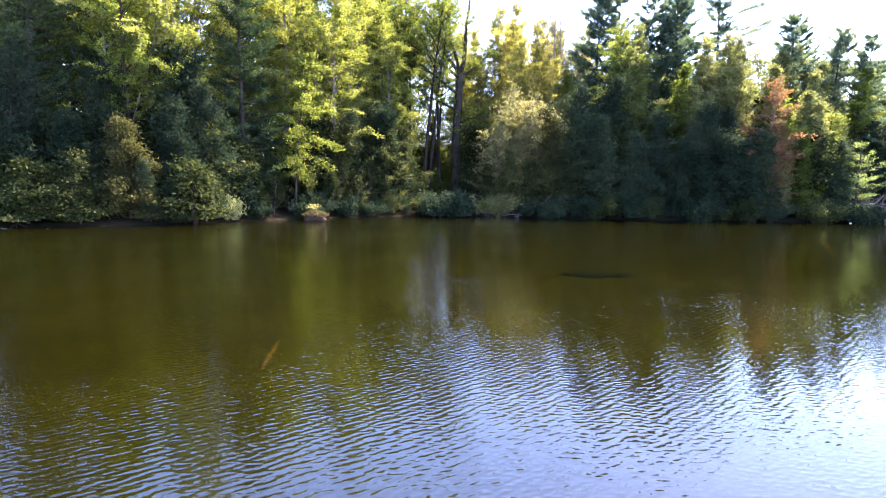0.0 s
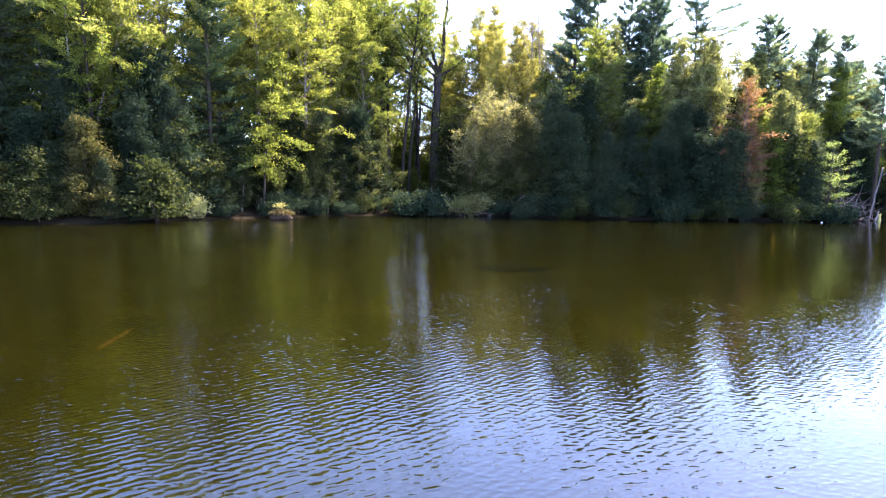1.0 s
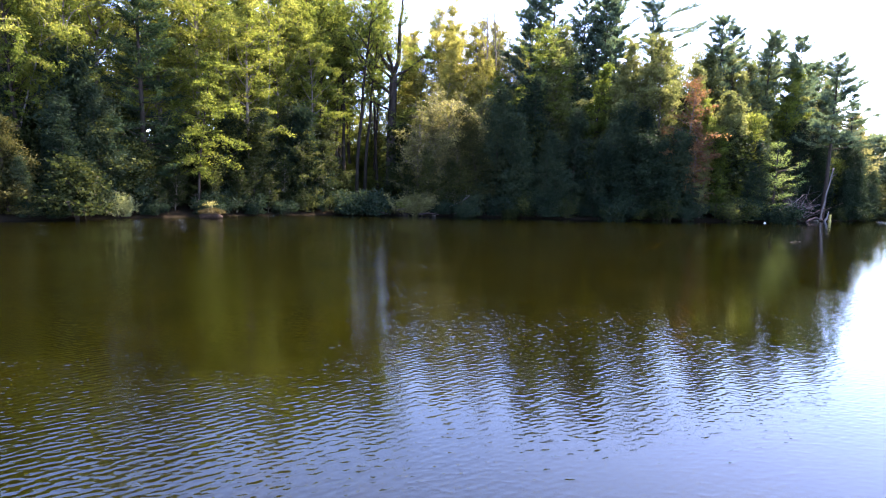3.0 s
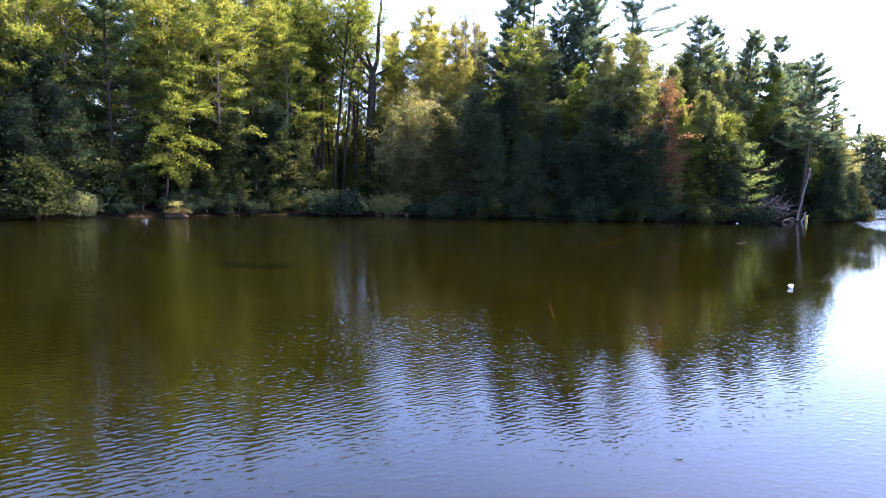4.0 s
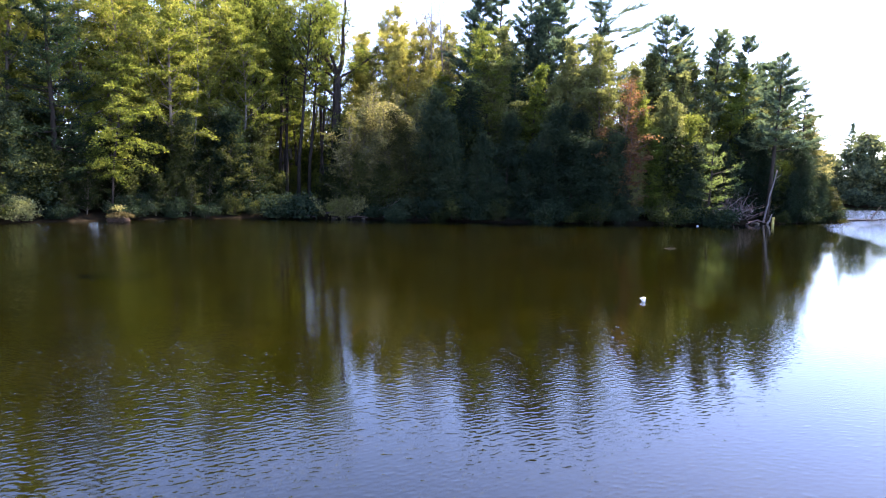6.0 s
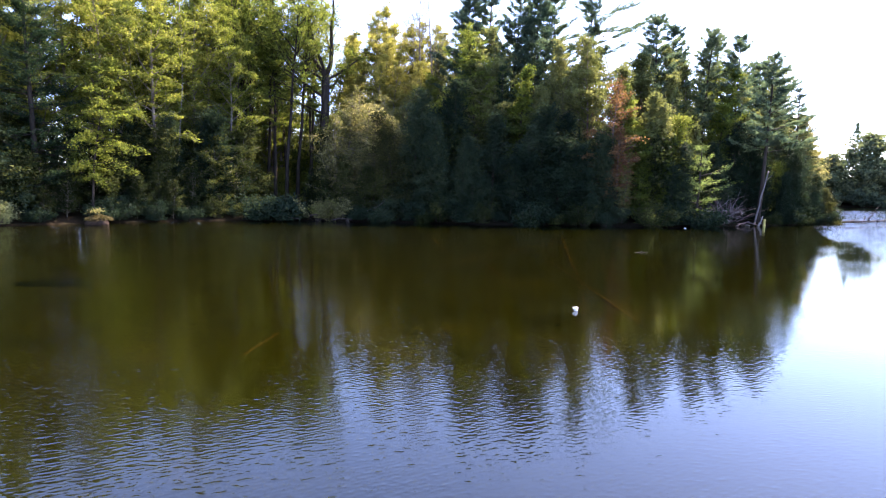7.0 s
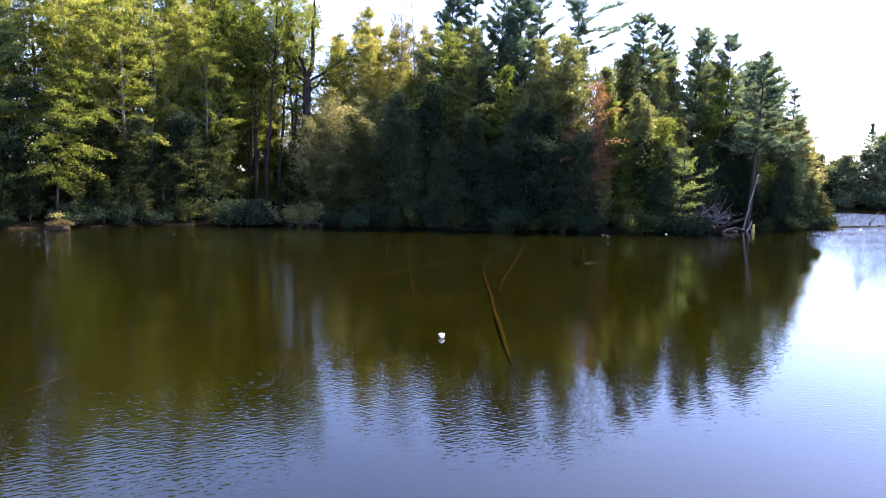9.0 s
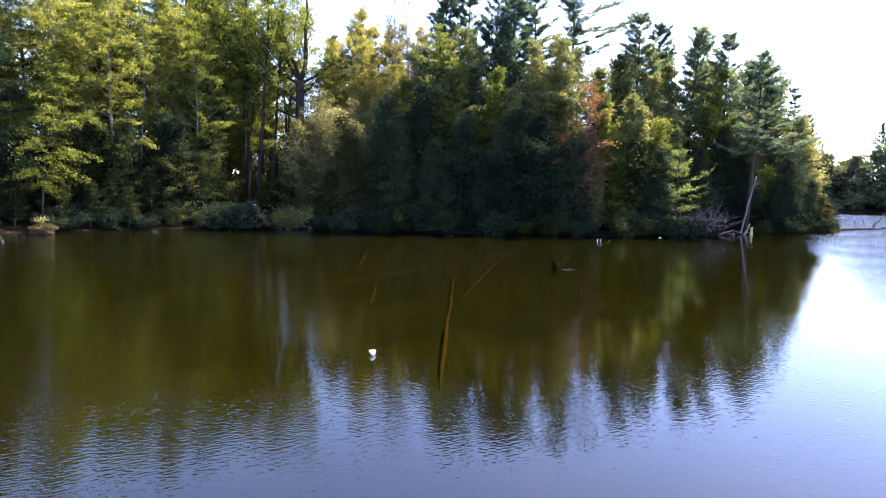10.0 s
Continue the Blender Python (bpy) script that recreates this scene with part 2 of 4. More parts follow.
class Tubes:
    """Collects tapered, bent round limbs into one mesh."""
    def __init__(self):
        self.v, self.q, self.t, self.n = [], [], [], 0

    def add(self, pts, radii, sides=6):
        pts = np.asarray(pts, float)
        k = len(pts)
        tang = np.gradient(pts, axis=0)
        tang /= np.linalg.norm(tang, axis=1)[:, None] + 1e-9
        ref = np.array([0.31, 0.95, 0.05]) if abs(tang[0][2]) > 0.7 else np.array([0.05, 0.1, 1.0])
        a = np.cross(tang, ref)
        a /= np.linalg.norm(a, axis=1)[:, None] + 1e-9
        b = np.cross(tang, a)
        ang = np.arange(sides) * 2 * np.pi / sides
        ring = a[:, None, :] * np.cos(ang)[None, :, None] + b[:, None, :] * np.sin(ang)[None, :, None]
        v = pts[:, None, :] + ring * np.asarray(radii, float)[:, None, None]
        i = np.arange(k - 1)[:, None] * sides + np.arange(sides)[None, :]
        j = np.arange(k - 1)[:, None] * sides + (np.arange(sides)[None, :] + 1) % sides
        q = np.stack([i, j, j + sides, i + sides], -1).reshape(-1, 4) + self.n
        self.v.append(v.reshape(-1, 3))
        self.q.append(q)
        # caps
        c0, c1 = self.n + k * sides, self.n + k * sides + 1
        self.v.append(np.array([pts[0], pts[-1]]))
        e = np.arange(sides)
        f = (e + 1) % sides
        last = self.n + (k - 1) * sides
        self.t.append(np.stack([np.full(sides, c0), f + self.n, e + self.n], -1))
        self.t.append(np.stack([np.full(sides, c1), e + last, f + last], -1))
        self.n += k * sides + 2

    def mesh(self, name, material):
        return mesh_of(name, np.concatenate(self.v), np.concatenate(self.q), material, True, np.concatenate(self.t))


def leaf_mesh(name, centres, along, length, width, material, r):
    """One pointed blade at each centre, pointing along, rolled at random."""
    c = np.asarray(centres, float)
    n = len(c)
    d = np.asarray(along, float)
    d = d / (np.linalg.norm(d, axis=1)[:, None] + 1e-9)
    side = np.cross(d, r.normal(size=(n, 3)))
    side /= np.linalg.norm(side, axis=1)[:, None] + 1e-9
    ln = (length * r.uniform(0.6, 1.35, n))[:, None]
    wd = (width * r.uniform(0.6, 1.35, n))[:, None]
    v = np.stack([c - d * ln * 0.4 + side * wd * 0.5, c - d * ln * 0.4 - side * wd * 0.5, c + d * ln * 0.6], 1)
    return mesh_of(name, v.reshape(-1, 3), np.zeros((0, 4)), material, False, np.arange(n * 3).reshape(-1, 3))


def bend(p0, direction, length, steps, r, wander=0.15, lift=0.0):
    """A wandering line from p0; lift bends it up or down on the way."""
    pts, d = [np.array(p0, float)], np.array(direction, float)
    d /= np.linalg.norm(d)
    for _ in range(steps):
        d = d + r.normal(size=3) * wander + np.array([0, 0, lift])
        d /= np.linalg.norm(d)
        pts.append(pts[-1] + d * length / steps)
    return np.array(pts)


def at_height(line, z):
    return np.array([np.interp(z, line[:, 2], line[:, i]) for i in range(3)])


# ---- tree kinds, each built standing at the origin ----
def along_twigs(twigs, n, spread, flat, r):
    """n places scattered round the twigs, a list of (line, weight), thicker where the weight is higher."""
    a = np.concatenate([t[:-1] for t, w in twigs])
    b = np.concatenate([t[1:] for t, w in twigs])
    w = np.concatenate([np.full(len(t) - 1, w * q) for (t, w), q in zip(twigs, r.uniform(0.35, 1.6, len(twigs)))])
    w = w * np.linalg.norm(b - a, axis=1)
    k = r.choice(len(a), n, p=w / w.sum())
    c = a[k] + (b[k] - a[k]) * r.uniform(0, 1, (n, 1))
    wide = spread * r.uniform(0.5, 1.3, len(a))[k][:, None]
    return c + r.normal(size=(n, 3)) * np.array([1, 1, flat]) * wide


def broadleaf(name, r, h, leaf, bark, base=0.3, spread=0.15, leaves=17000, size=0.095, stems=1, trunk_r=None, clump=0.2, lean=0.04, droop=0.0, limbs=1.0):
    """Forest tree: leaning limbs, each with flat sprays of twigs, leaves strewn along the twigs."""
    root = new(name)
    wood = Tubes()
    trunk_r = trunk_r or 0.0075 * h + 0.02
    sprays = []
    for s in range(stems):
        a = r.uniform(0, 6.28)
        off = (0.0 if stems == 1 else 0.25)
        line = bend((off * math.cos(a), off * math.sin(a), -0.2), (math.cos(a) * (lean + 0.08 * (stems > 1)), math.sin(a) * (lean + 0.08 * (stems > 1)), 1), h * (0.96 if s == 0 else r.uniform(0.75, 0.95)), 10, r, 0.035, 0.03)
        wood.add(line, np.linspace(trunk_r, 0.018, 11), 8)
        top = line[-1][2]
        nl = int((34 if stems == 1 else 15) * (1 - base) / 0.7 * limbs) + 4
        for i in range(nl):
            f = base + (1 - base) * ((i + r.uniform(0, 1)) / nl)
            p = at_height(line, f * top)
            az = i * 2.4 + r.uniform(-0.5, 0.5)
            u = (f - base) / (1 - base)
            reach = h * spread * (0.55 + 0.9 * math.sin(math.pi * min(1, 0.18 + 0.8 * u))) * r.uniform(0.5, 1.2) * (1.1 - 0.6 * u)
            limb = bend(p, (math.cos(az), math.sin(az), 0.5 + 0.8 * u - droop), reach, 5, r, 0.12, 0.04 - droop * 0.25)
            wood.add(limb, np.linspace(trunk_r * 0.3 * (1.15 - 0.8 * u) + 0.008, 0.006, 6), 5)
            sprays.append((limb[2:], 0.7))
            for q in range(5):
                k = r.integers(1, 6)
                out = r.normal(size=3) * np.array([1, 1, 0.3]) + (limb[k] - p) * 0.6 / max(reach, 0.3) + np.array([0, 0, 0.12 - droop])
                sub = bend(limb[k], out, reach * r.uniform(0.25, 0.55) + 0.12, 3, r, 0.15, -0.06 - droop * 0.2)
                if q % 2 == 0:
                    wood.add(sub, np.linspace(0.012, 0.004, 4), 3)
                sprays.append((sub, 1.2))
        sprays.append((line[-2:], 0.8))
    c = along_twigs(sprays, leaves, clump, 0.5, r)
    c[:, 2] = np.maximum(c[:, 2], 0.15)
    along = r.normal(size=(leaves, 3)) * np.array([1, 1, 0.7]) + np.array([0, 0, -0.3])
    part("trunk", wood.mesh("trunk", BARK[bark]), root)
    part("crown", leaf_mesh("crown", c, along, size, size * 0.7, LEAF[leaf], r), root)
    return root


def cedar(name, r, h, leaf="cedar", radius=None, leaves=19000, base=0.02, size=0.125):
    """Dense evergreen, leafy to the ground, with uneven lobes and a loose top."""
    root = new(name)
    wood = Tubes()
    radius = radius or 0.14 * h + 0.55
    line = bend((0, 0, -0.2), (r.normal() * 0.05, r.normal() * 0.05, 1), h * 1.02, 8, r, 0.025, 0.02)
    wood.add(line, np.linspace(0.012 * h + 0.03, 0.012, 9), 7)
    nb = int(40 + h * 15)
    sprays = []
    lobes = r.uniform(0, 6.28, (5, 2))
    for i in range(nb):
        f = base + (1 - base) * ((i + r.uniform()) / nb) ** 1.1
        p = at_height(line, f * h)
        az = r.uniform(0, 6.283)
        lobe = 0.85 + 0.35 * math.sin(az + lobes[0][0] + 5 * f) * math.sin(9 * f + lobes[1][0]) + 0.2 * math.sin(3 * az + lobes[2][0] + 14 * f)
        reach = radius * (1 - f) ** 0.62 * lobe * r.uniform(0.55, 1.2) + 0.15
        br = bend(p, (math.cos(az), math.sin(az), -0.1 + 0.5 * f), reach, 4, r, 0.1, 0.1)
        if i % 2 == 0:
            wood.add(br, np.linspace(0.018, 0.005, 5), 4)
        sprays.append((br[1:], 0.8))
        for _ in range(2):
            k = r.integers(1, 5)
            sub = bend(br[k], (math.cos(az) + r.normal() * 0.6, math.sin(az) + r.normal() * 0.6, r.normal() * 0.35), 0.25 * reach + 0.15, 2, r, 0.15, -0.1)
            sprays.append((sub, 1.3))
    c = along_twigs(sprays, leaves, 0.1 + 0.014 * h, 0.8, r)
    c[:, 2] = np.maximum(c[:, 2], 0.05)
    out = c - np.array([0, 0, 0.5 * h])
    out[:, 2] = 0
    out /= np.linalg.norm(out, axis=1)[:, None] + 1e-6
    part("trunk", wood.mesh("trunk", BARK["dark"]), root)
    part("crown", leaf_mesh("crown", c, out * 0.7 + r.normal(size=c.shape) * 0.55 + np.array([0, 0, 0.3]), size, size * 0.42, LEAF[leaf], r), root)
    return root


def pine(name, r, h, base=0.35, reach0=3.8, leaves=34000, leaf="pine", size=0.2, droop=0.0, dense=1.0, lean=(0, 0), arms=(), width=0.26):
    """Conifer with open tiers: whorls of flat plumes along a straight stem. arms: long single branches (height share, azimuth, reach)."""
    root = new(name)
    wood = Tubes()
    line = bend((0, 0, -0.2), (lean[0], lean[1], 1), h * 1.02, 9, r, 0.012, 0.01)
    wood.add(line, np.linspace(0.011 * h + 0.04, 0.02, 10), 9)
    tiers = int(h * (1 - base) / (0.62 / dense))
    whorls = []
    for i in range(tiers):
        f = base + (1 - base) * (i + r.uniform(0, 0.6)) / tiers
        u = (f - base) / (1 - base)
        for j in range(r.integers(3, 7)):
            reach = reach0 * (1 - u) ** 0.55 * (0.55 + 0.45 * min(1, 4 * u + 0.3)) * r.uniform(0.3, 1.2) + 0.3
            whorls.append((f, u, r.uniform(0, 6.283), reach))
    for f, az, reach in arms:
        whorls.append((f, max(0.0, (f - base) / (1 - base)) * 0.3, radians(az), reach))
    sprays = []
    for f, u, az, reach in whorls:
        p = at_height(line, f * h)
        br = bend(p, (math.cos(az), math.sin(az), 0.08 + 0.65 * u * u + r.uniform(-0.1, 0.2) - droop), reach, 5, r, 0.05, 0.06 + droop * 0.15)
        wood.add(br, np.linspace(0.03 * (1.2 - u) + 0.006, 0.006, 6), 4)
        sprays.append((br[2:], 0.8))
        for q in range(7):
            k = r.integers(1, 6)
            turn = az + (1 if q % 2 else -1) * r.uniform(0.3, 1.0)
            sub = bend(br[k], (math.cos(turn), math.sin(turn), 0.1 + 0.35 * u + r.normal() * 0.12 - 0.4 * droop), reach * 0.3 * (1.3 - k / 6) + 0.16, 3, r, 0.08, 0.07)
            sprays.append((sub, 1.3))
    c = along_twigs(sprays, leaves, 0.085, 0.75, r)
    out = c - at_height(line, 0.5 * h)
    out[:, 2] = 0.35 * np.linalg.norm(out[:, :2], axis=1)
    out /= np.linalg.norm(out, axis=1)[:, None] + 1e-6
    part("trunk", wood.mesh("trunk", BARK["dark"]), root)
    part("crown", leaf_mesh("crown", c, out + r.normal(size=c.shape) * 0.65, size, size * width, LEAF[leaf], r), root)
    return root


def shrub(name, r, h, leaf, radius=None, leaves=3600, size=0.09):
    root = new(name)
    stems = Tubes()
    radius = radius or h * 0.62
    sprays = []
    for i in range(16):
        a = r.uniform(0, 6.283)
        rr = r.uniform(0.1, 1) * radius
        p = bend((0.12 * math.cos(a), 0.12 * math.sin(a), -0.1), (rr * math.cos(a), rr * math.sin(a), h * r.uniform(0.5, 1)), math.hypot(rr, h * r.uniform(0.5, 0.98)), 5, r, 0.12, -0.02)
        stems.add(p, np.linspace(0.02, 0.005, 6), 5)
        sprays.append((p[2:], 1.0))
        for _ in range(3):
            k = r.integers(2, 6)
            sprays.append((bend(p[k], r.normal(size=3) * np.array([1, 1, 0.5]), 0.22 * h + 0.1, 2, r, 0.2, -0.1), 1.0))
    c = along_twigs(sprays, leaves, 0.07 + 0.05 * h, 0.75, r)
    c[:, 2] = np.maximum(c[:, 2], 0.04)
    part("stem", stems.mesh("stem", BARK["dark"]), root)
    part("foliage", leaf_mesh("foliage", c, r.normal(size=(leaves, 3)) + np.array([0, 0, -0.2]), size, size * 0.6, LEAF[leaf], r), root)
    return root


def bare_tree(name, r, h, leaves=900, leaf="grey", bark="grey"):
    """Thin leafless tree with upright twigs and a few last leaves."""
    root = new(name)
    wood = Tubes()
    line = bend((0, 0, -0.2), (r.normal() * 0.05, r.normal() * 0.05, 1), h, 10, r, 0.03, 0.02)
    wood.add(line, np.linspace(0.008 * h + 0.02, 0.012, 11), 7)
    sprays = []
    for i in range(32):
        f = r.uniform(0.35, 0.97)
        p = at_height(line, f * h)
        a = r.uniform(0, 6.283)
        b = bend(p, (math.cos(a) * 0.55, math.sin(a) * 0.55, 1), h * 0.2 * (1.25 - f) * 1.6, 5, r, 0.1, 0.03)
        wood.add(b, np.linspace(0.026 * (1.2 - f) + 0.006, 0.005, 6), 4)
        for _ in range(6):
            k = r.integers(1, 5)
            s = bend(b[k], r.normal(size=3) * 0.5 + np.array([0, 0, 0.9]), h * 0.07, 3, r, 0.15)
            wood.add(s, np.linspace(0.01, 0.004, 4), 3)
            sprays.append((s, 1.0))
    c = along_twigs(sprays, leaves, 0.15, 1.0, r)
    part("trunk", wood.mesh("trunk", BARK[bark]), root)
    part("crown", leaf_mesh("crown", c, r.normal(size=(leaves, 3)), 0.09, 0.06, LEAF[leaf], r), root)
    return root


def old_tree(name, r, h):
    """Old spreading tree: a thick trunk that forks at mid height into crooked, nearly bare limbs."""
    root = new(name)
    wood = Tubes()
    trunk = bend((0, 0, -0.3), (0.02, 0, 1), h * 0.57, 6, r, 0.02, 0)
    wood.add(trunk, np.linspace(0.46, 0.3, 7), 10)
    fork = trunk[-1]
    sprays = []
    # start share of the trunk, direction, length, radius
    for f, way, length, rad in [(1.0, (0.45, 0.1, 1.0), 8.2, 0.21), (1.0, (-0.55, 0.2, 1.0), 8.0, 0.19), (0.98, (0.05, -0.4, 1.0), 6.6, 0.15), (0.97, (0.95, 0.1, 0.6), 4.6, 0.12), (0.84, (-0.95, -0.2, 0.45), 5.0, 0.12),
                                (0.72, (-1.0, 0.1, 0.25), 4.4, 0.09), (0.9, (0.7, 0.6, 0.55), 4.0, 0.1), (0.95, (-0.6, -0.6, 0.8), 5.2, 0.12), (0.62, (0.8, -0.3, 0.3), 2.8, 0.06)]:
        p = trunk[0] + (fork - trunk[0]) * f
        limb = bend(p, way, length, 8, r, 0.15, 0.015)
        wood.add(limb, np.linspace(rad, 0.03, 9), 7)
        for k in range(2, 9):
            for _ in range(2):
                b = bend(limb[k], r.normal(size=3) * np.array([0.9, 0.9, 0.5]) + np.array([0, 0, 0.35]), r.uniform(0.9, 2.2), 5, r, 0.2, 0.05)
                wood.add(b, np.linspace(max(0.016, rad * 0.28 * (1 - k / 10)), 0.008, 6), 5)
                for _ in range(3):
                    j = r.integers(1, 6)
                    tw = bend(b[j], r.normal(size=3) * np.array([1, 1, 0.6]), r.uniform(0.4, 0.9), 3, r, 0.2)
                    wood.add(tw, np.linspace(0.011, 0.005, 4), 3)
                    sprays.append((tw, 1.0))
    c = along_twigs(sprays, 19000, 0.2, 0.7, r)
    part("trunk", wood.mesh("trunk", BARK["dark"]), root)
    part("crown", leaf_mesh("crown", c, r.normal(size=c.shape), 0.115, 0.08, LEAF["lime"], r), root)
    return root


# ---- ground, lake bed and water ----
SHORE = np.array([(-400, -60), (-120, -20), (-60, 6), (-30, 15), (-19, 20.5), (-15, 22), (-11.6, 22.8), (-8.6, 26.2), (-5, 30.6), (-2.5, 33), (0.5, 34.8), (3.5, 35.2), (7, 35.4),
                  (11.6, 34.7), (16.5, 34.2), (22, 34.4), (27.5, 34.0), (30, 34.4), (33.5, 36.4), (37, 38.1), (41, 40), (44, 42.5), (46, 48), (46.1, 60)])


def shore_y(x):
    return np.interp(x, SHORE[:, 0], SHORE[:, 1])


def land(x, y):
    """Metres inland (positive) or out on the lake (negative), roughly."""
    near = (y - shore_y(x)) * 0.85
    back = 64 - y + 4 * np.sin(x * 0.13)
    tip = 47.0 - x
    spit = np.minimum(np.minimum(near, back), tip)
    far = np.hypot(x - 10, y) - 186 - 5 * np.sin(x * 0.05) - 4 * np.sin(y * 0.07)
    behind = -45 - y
    west = -70 - x + (y - 20) * 0.2
    return np.maximum.reduce([spit, far, behind, west])


def ground_z(x, y):
    d = land(x, y)
    up = 0.05 + 0.8 * (1 - np.exp(-np.maximum(d, 0) / 5)) + 0.012 * np.clip(d, 0, 200)
    down = -0.12 - 0.5 * (1 - np.exp(np.minimum(d, 0) / 5.5))
    bump = 0.1 * np.sin(x * 1.3 + 0.7 * np.sin(y)) * np.sin(y * 1.1 + 0.4 * np.sin(x * 1.7))
    up = up + np.clip(np.hypot(x - 10, y) - 190, 0, 40) * 0.2
    z = np.where(d > 0, up, down)
    blend = np.clip((d + 0.5) / 1.0, 0, 1)
    return np.where(np.abs(d) < 0.5, -0.14 * (1 - blend) + 0.11 * blend, z) + bump * np.where(np.abs(d) < 2, 0.5, np.where(d < 0, 0.3, 1))


def axis(lo, fine_lo, fine_hi, hi, step):
    mid = np.arange(fine_lo, fine_hi + step, step)
    left = fine_lo - np.geomspace(step, fine_lo - lo, 34)[::-1]
    right = fine_hi + step + np.geomspace(step, hi - fine_hi, 34)
    return np.concatenate([left, mid, right])


gx, gy = axis(-2500, -32, 60, 2500, 0.5), axis(-2500, -4, 66, 2500, 0.5)
X, Y = np.meshgrid(gx, gy)
Z = ground_z(X, Y)
nx, ny = len(gx), len(gy)
ii = (np.arange(ny - 1)[:, None] * nx + np.arange(nx - 1)[None, :]).ravel()
ground = new("ground", mesh_of("ground", np.stack([X, Y, Z], -1).reshape(-1, 3), np.stack([ii, ii + 1, ii + nx + 1, ii + nx], -1), SOIL, True))
tagged(ground, "dark forest soil with leaf litter, sloping into an olive silt lake bed", "ground", kind="structure")

wbm = bmesh.new()
bmesh.ops.create_grid(wbm, x_segments=8, y_segments=8, size=900)
wme = bpy.data.meshes.new("water")
wbm.to_mesh(wme)
wbm.free()
wme.materials.append(WATER)
water = tagged(new("water", wme), "brown-green lake water with small wind ripples reflecting sky and trees", "lake", kind="structure")
water.visible_shadow = False


# ---- placing ----
made = {}
seeds = iter(range(1000, 9000))


def put(kind, build, x, y, h, label, category, group="", variants=4, turn=None, squash=1.0, sink=0.0):
    """Builds a new one of its kind at the place, or copies an earlier one, scaled to height h."""
    r = np.random.default_rng(next(seeds))
    z = max(float(ground_z(np.array(x), np.array(y))), -0.1) - sink
    rz = r.uniform(0, 360) if turn is None else turn
    pool = made.setdefault(kind, [])
    if len(pool) < variants:
        ob = build(r, h)
        ob.matrix_basis = pose(x, y, z, 0, 0, rz)
        pool.append((ob, h))
    else:
        src, h0 = pool[r.integers(len(pool))]
        s = h / h0
        w = s * squash * r.uniform(0.9, 1.12)
        ob = copy_thing(src, pose(x, y, z, 0, 0, rz) @ Matrix.Diagonal((w, w, s, 1)))
    tagged(ob, label, category, group)
    return ob


def put_cedar(x, y, h, leaf="cedar", **k):
    lab = {"cedar": "dense dark green cedar, leafy to the ground at the water's edge", "olive": "rounded olive-brown cedar bush on the bank", "lime": "slim yellow-green young conifer on the bank"}[leaf]
    return put("cedar_" + leaf, lambda r, hh: cedar("cedar_tree", r, hh, leaf), x, y, h, lab, "tree", "cedars along the shore", 5, **k)


def put_pine(x, y, h, base=0.35, **k):
    return put("pine", lambda r, hh: pine("pine_tree", r, hh, base, 3.1, 42000, "pine", 0.21, 0.0, 1.3), x, y, h, "tall blue-green white pine with open flat tiers of needles", "tree", "white pines", 5, **k)


def put_spruce(x, y, h, **k):
    return put("spruce", lambda r, hh: pine("spruce_tree", r, hh, 0.05, 0.13 * hh + 0.2, 30000, "spruce", 0.15, 0.3, 1.8), x, y, h, "narrow dark spruce with drooping tiers of branches", "tree", "spruces", 3, **k)


def put_leafy(x, y, h, leaf, base=0.3, **k):
    lab = {"green": "tall green broadleaf tree in the lakeside wood", "lime": "tall broadleaf tree turning yellow-green in early autumn", "sage": "tall broadleaf tree with dull sage-green leaves", "yellow": "slender broadleaf tree with yellow autumn leaves",
           "grey": "thin greyish broadleaf tree with sparse dull leaves", "dull": "green broadleaf tree leafy to the ground, leaf colour darkened for shade"}[leaf]
    name = {"yellow": "poplar_tree", "grey": "alder_tree"}.get(leaf, "broadleaf_tree")
    spread = 0.11 if base == 0.08 else {"yellow": 0.11, "sage": 0.13, "dull": 0.2}.get(leaf, 0.15)
    count = {"yellow": 21000, "sage": 17000, "dull": 13000}.get(leaf, 22000)
    return put("leafy_%s_%.1f" % (leaf, base), lambda r, hh: broadleaf(name, r, hh, leaf, "grey" if leaf != "green" else "dark", base, spread, count, 0.115, 1, None, 0.17 if leaf == "yellow" else 0.15), x, y, h, lab, "tree", "broadleaf trees", 3 if base == 0.3 else 2, **k)


def put_shrub(x, y, h, leaf, **k):
    lab = {"lime": "sunlit yellow-green shrub on the bank", "grey": "dull grey-green shrub on the bank", "cedar": "low dark green shrub at the waterline", "dull": "green shrub overhanging the waterline, leaf colour darkened for shade"}[leaf]
    return put("shrub_" + leaf, lambda r, hh: shrub("shrub", r, hh, leaf), x, y, h, lab, "shrub", "shrubs along the shore", 3, **k)


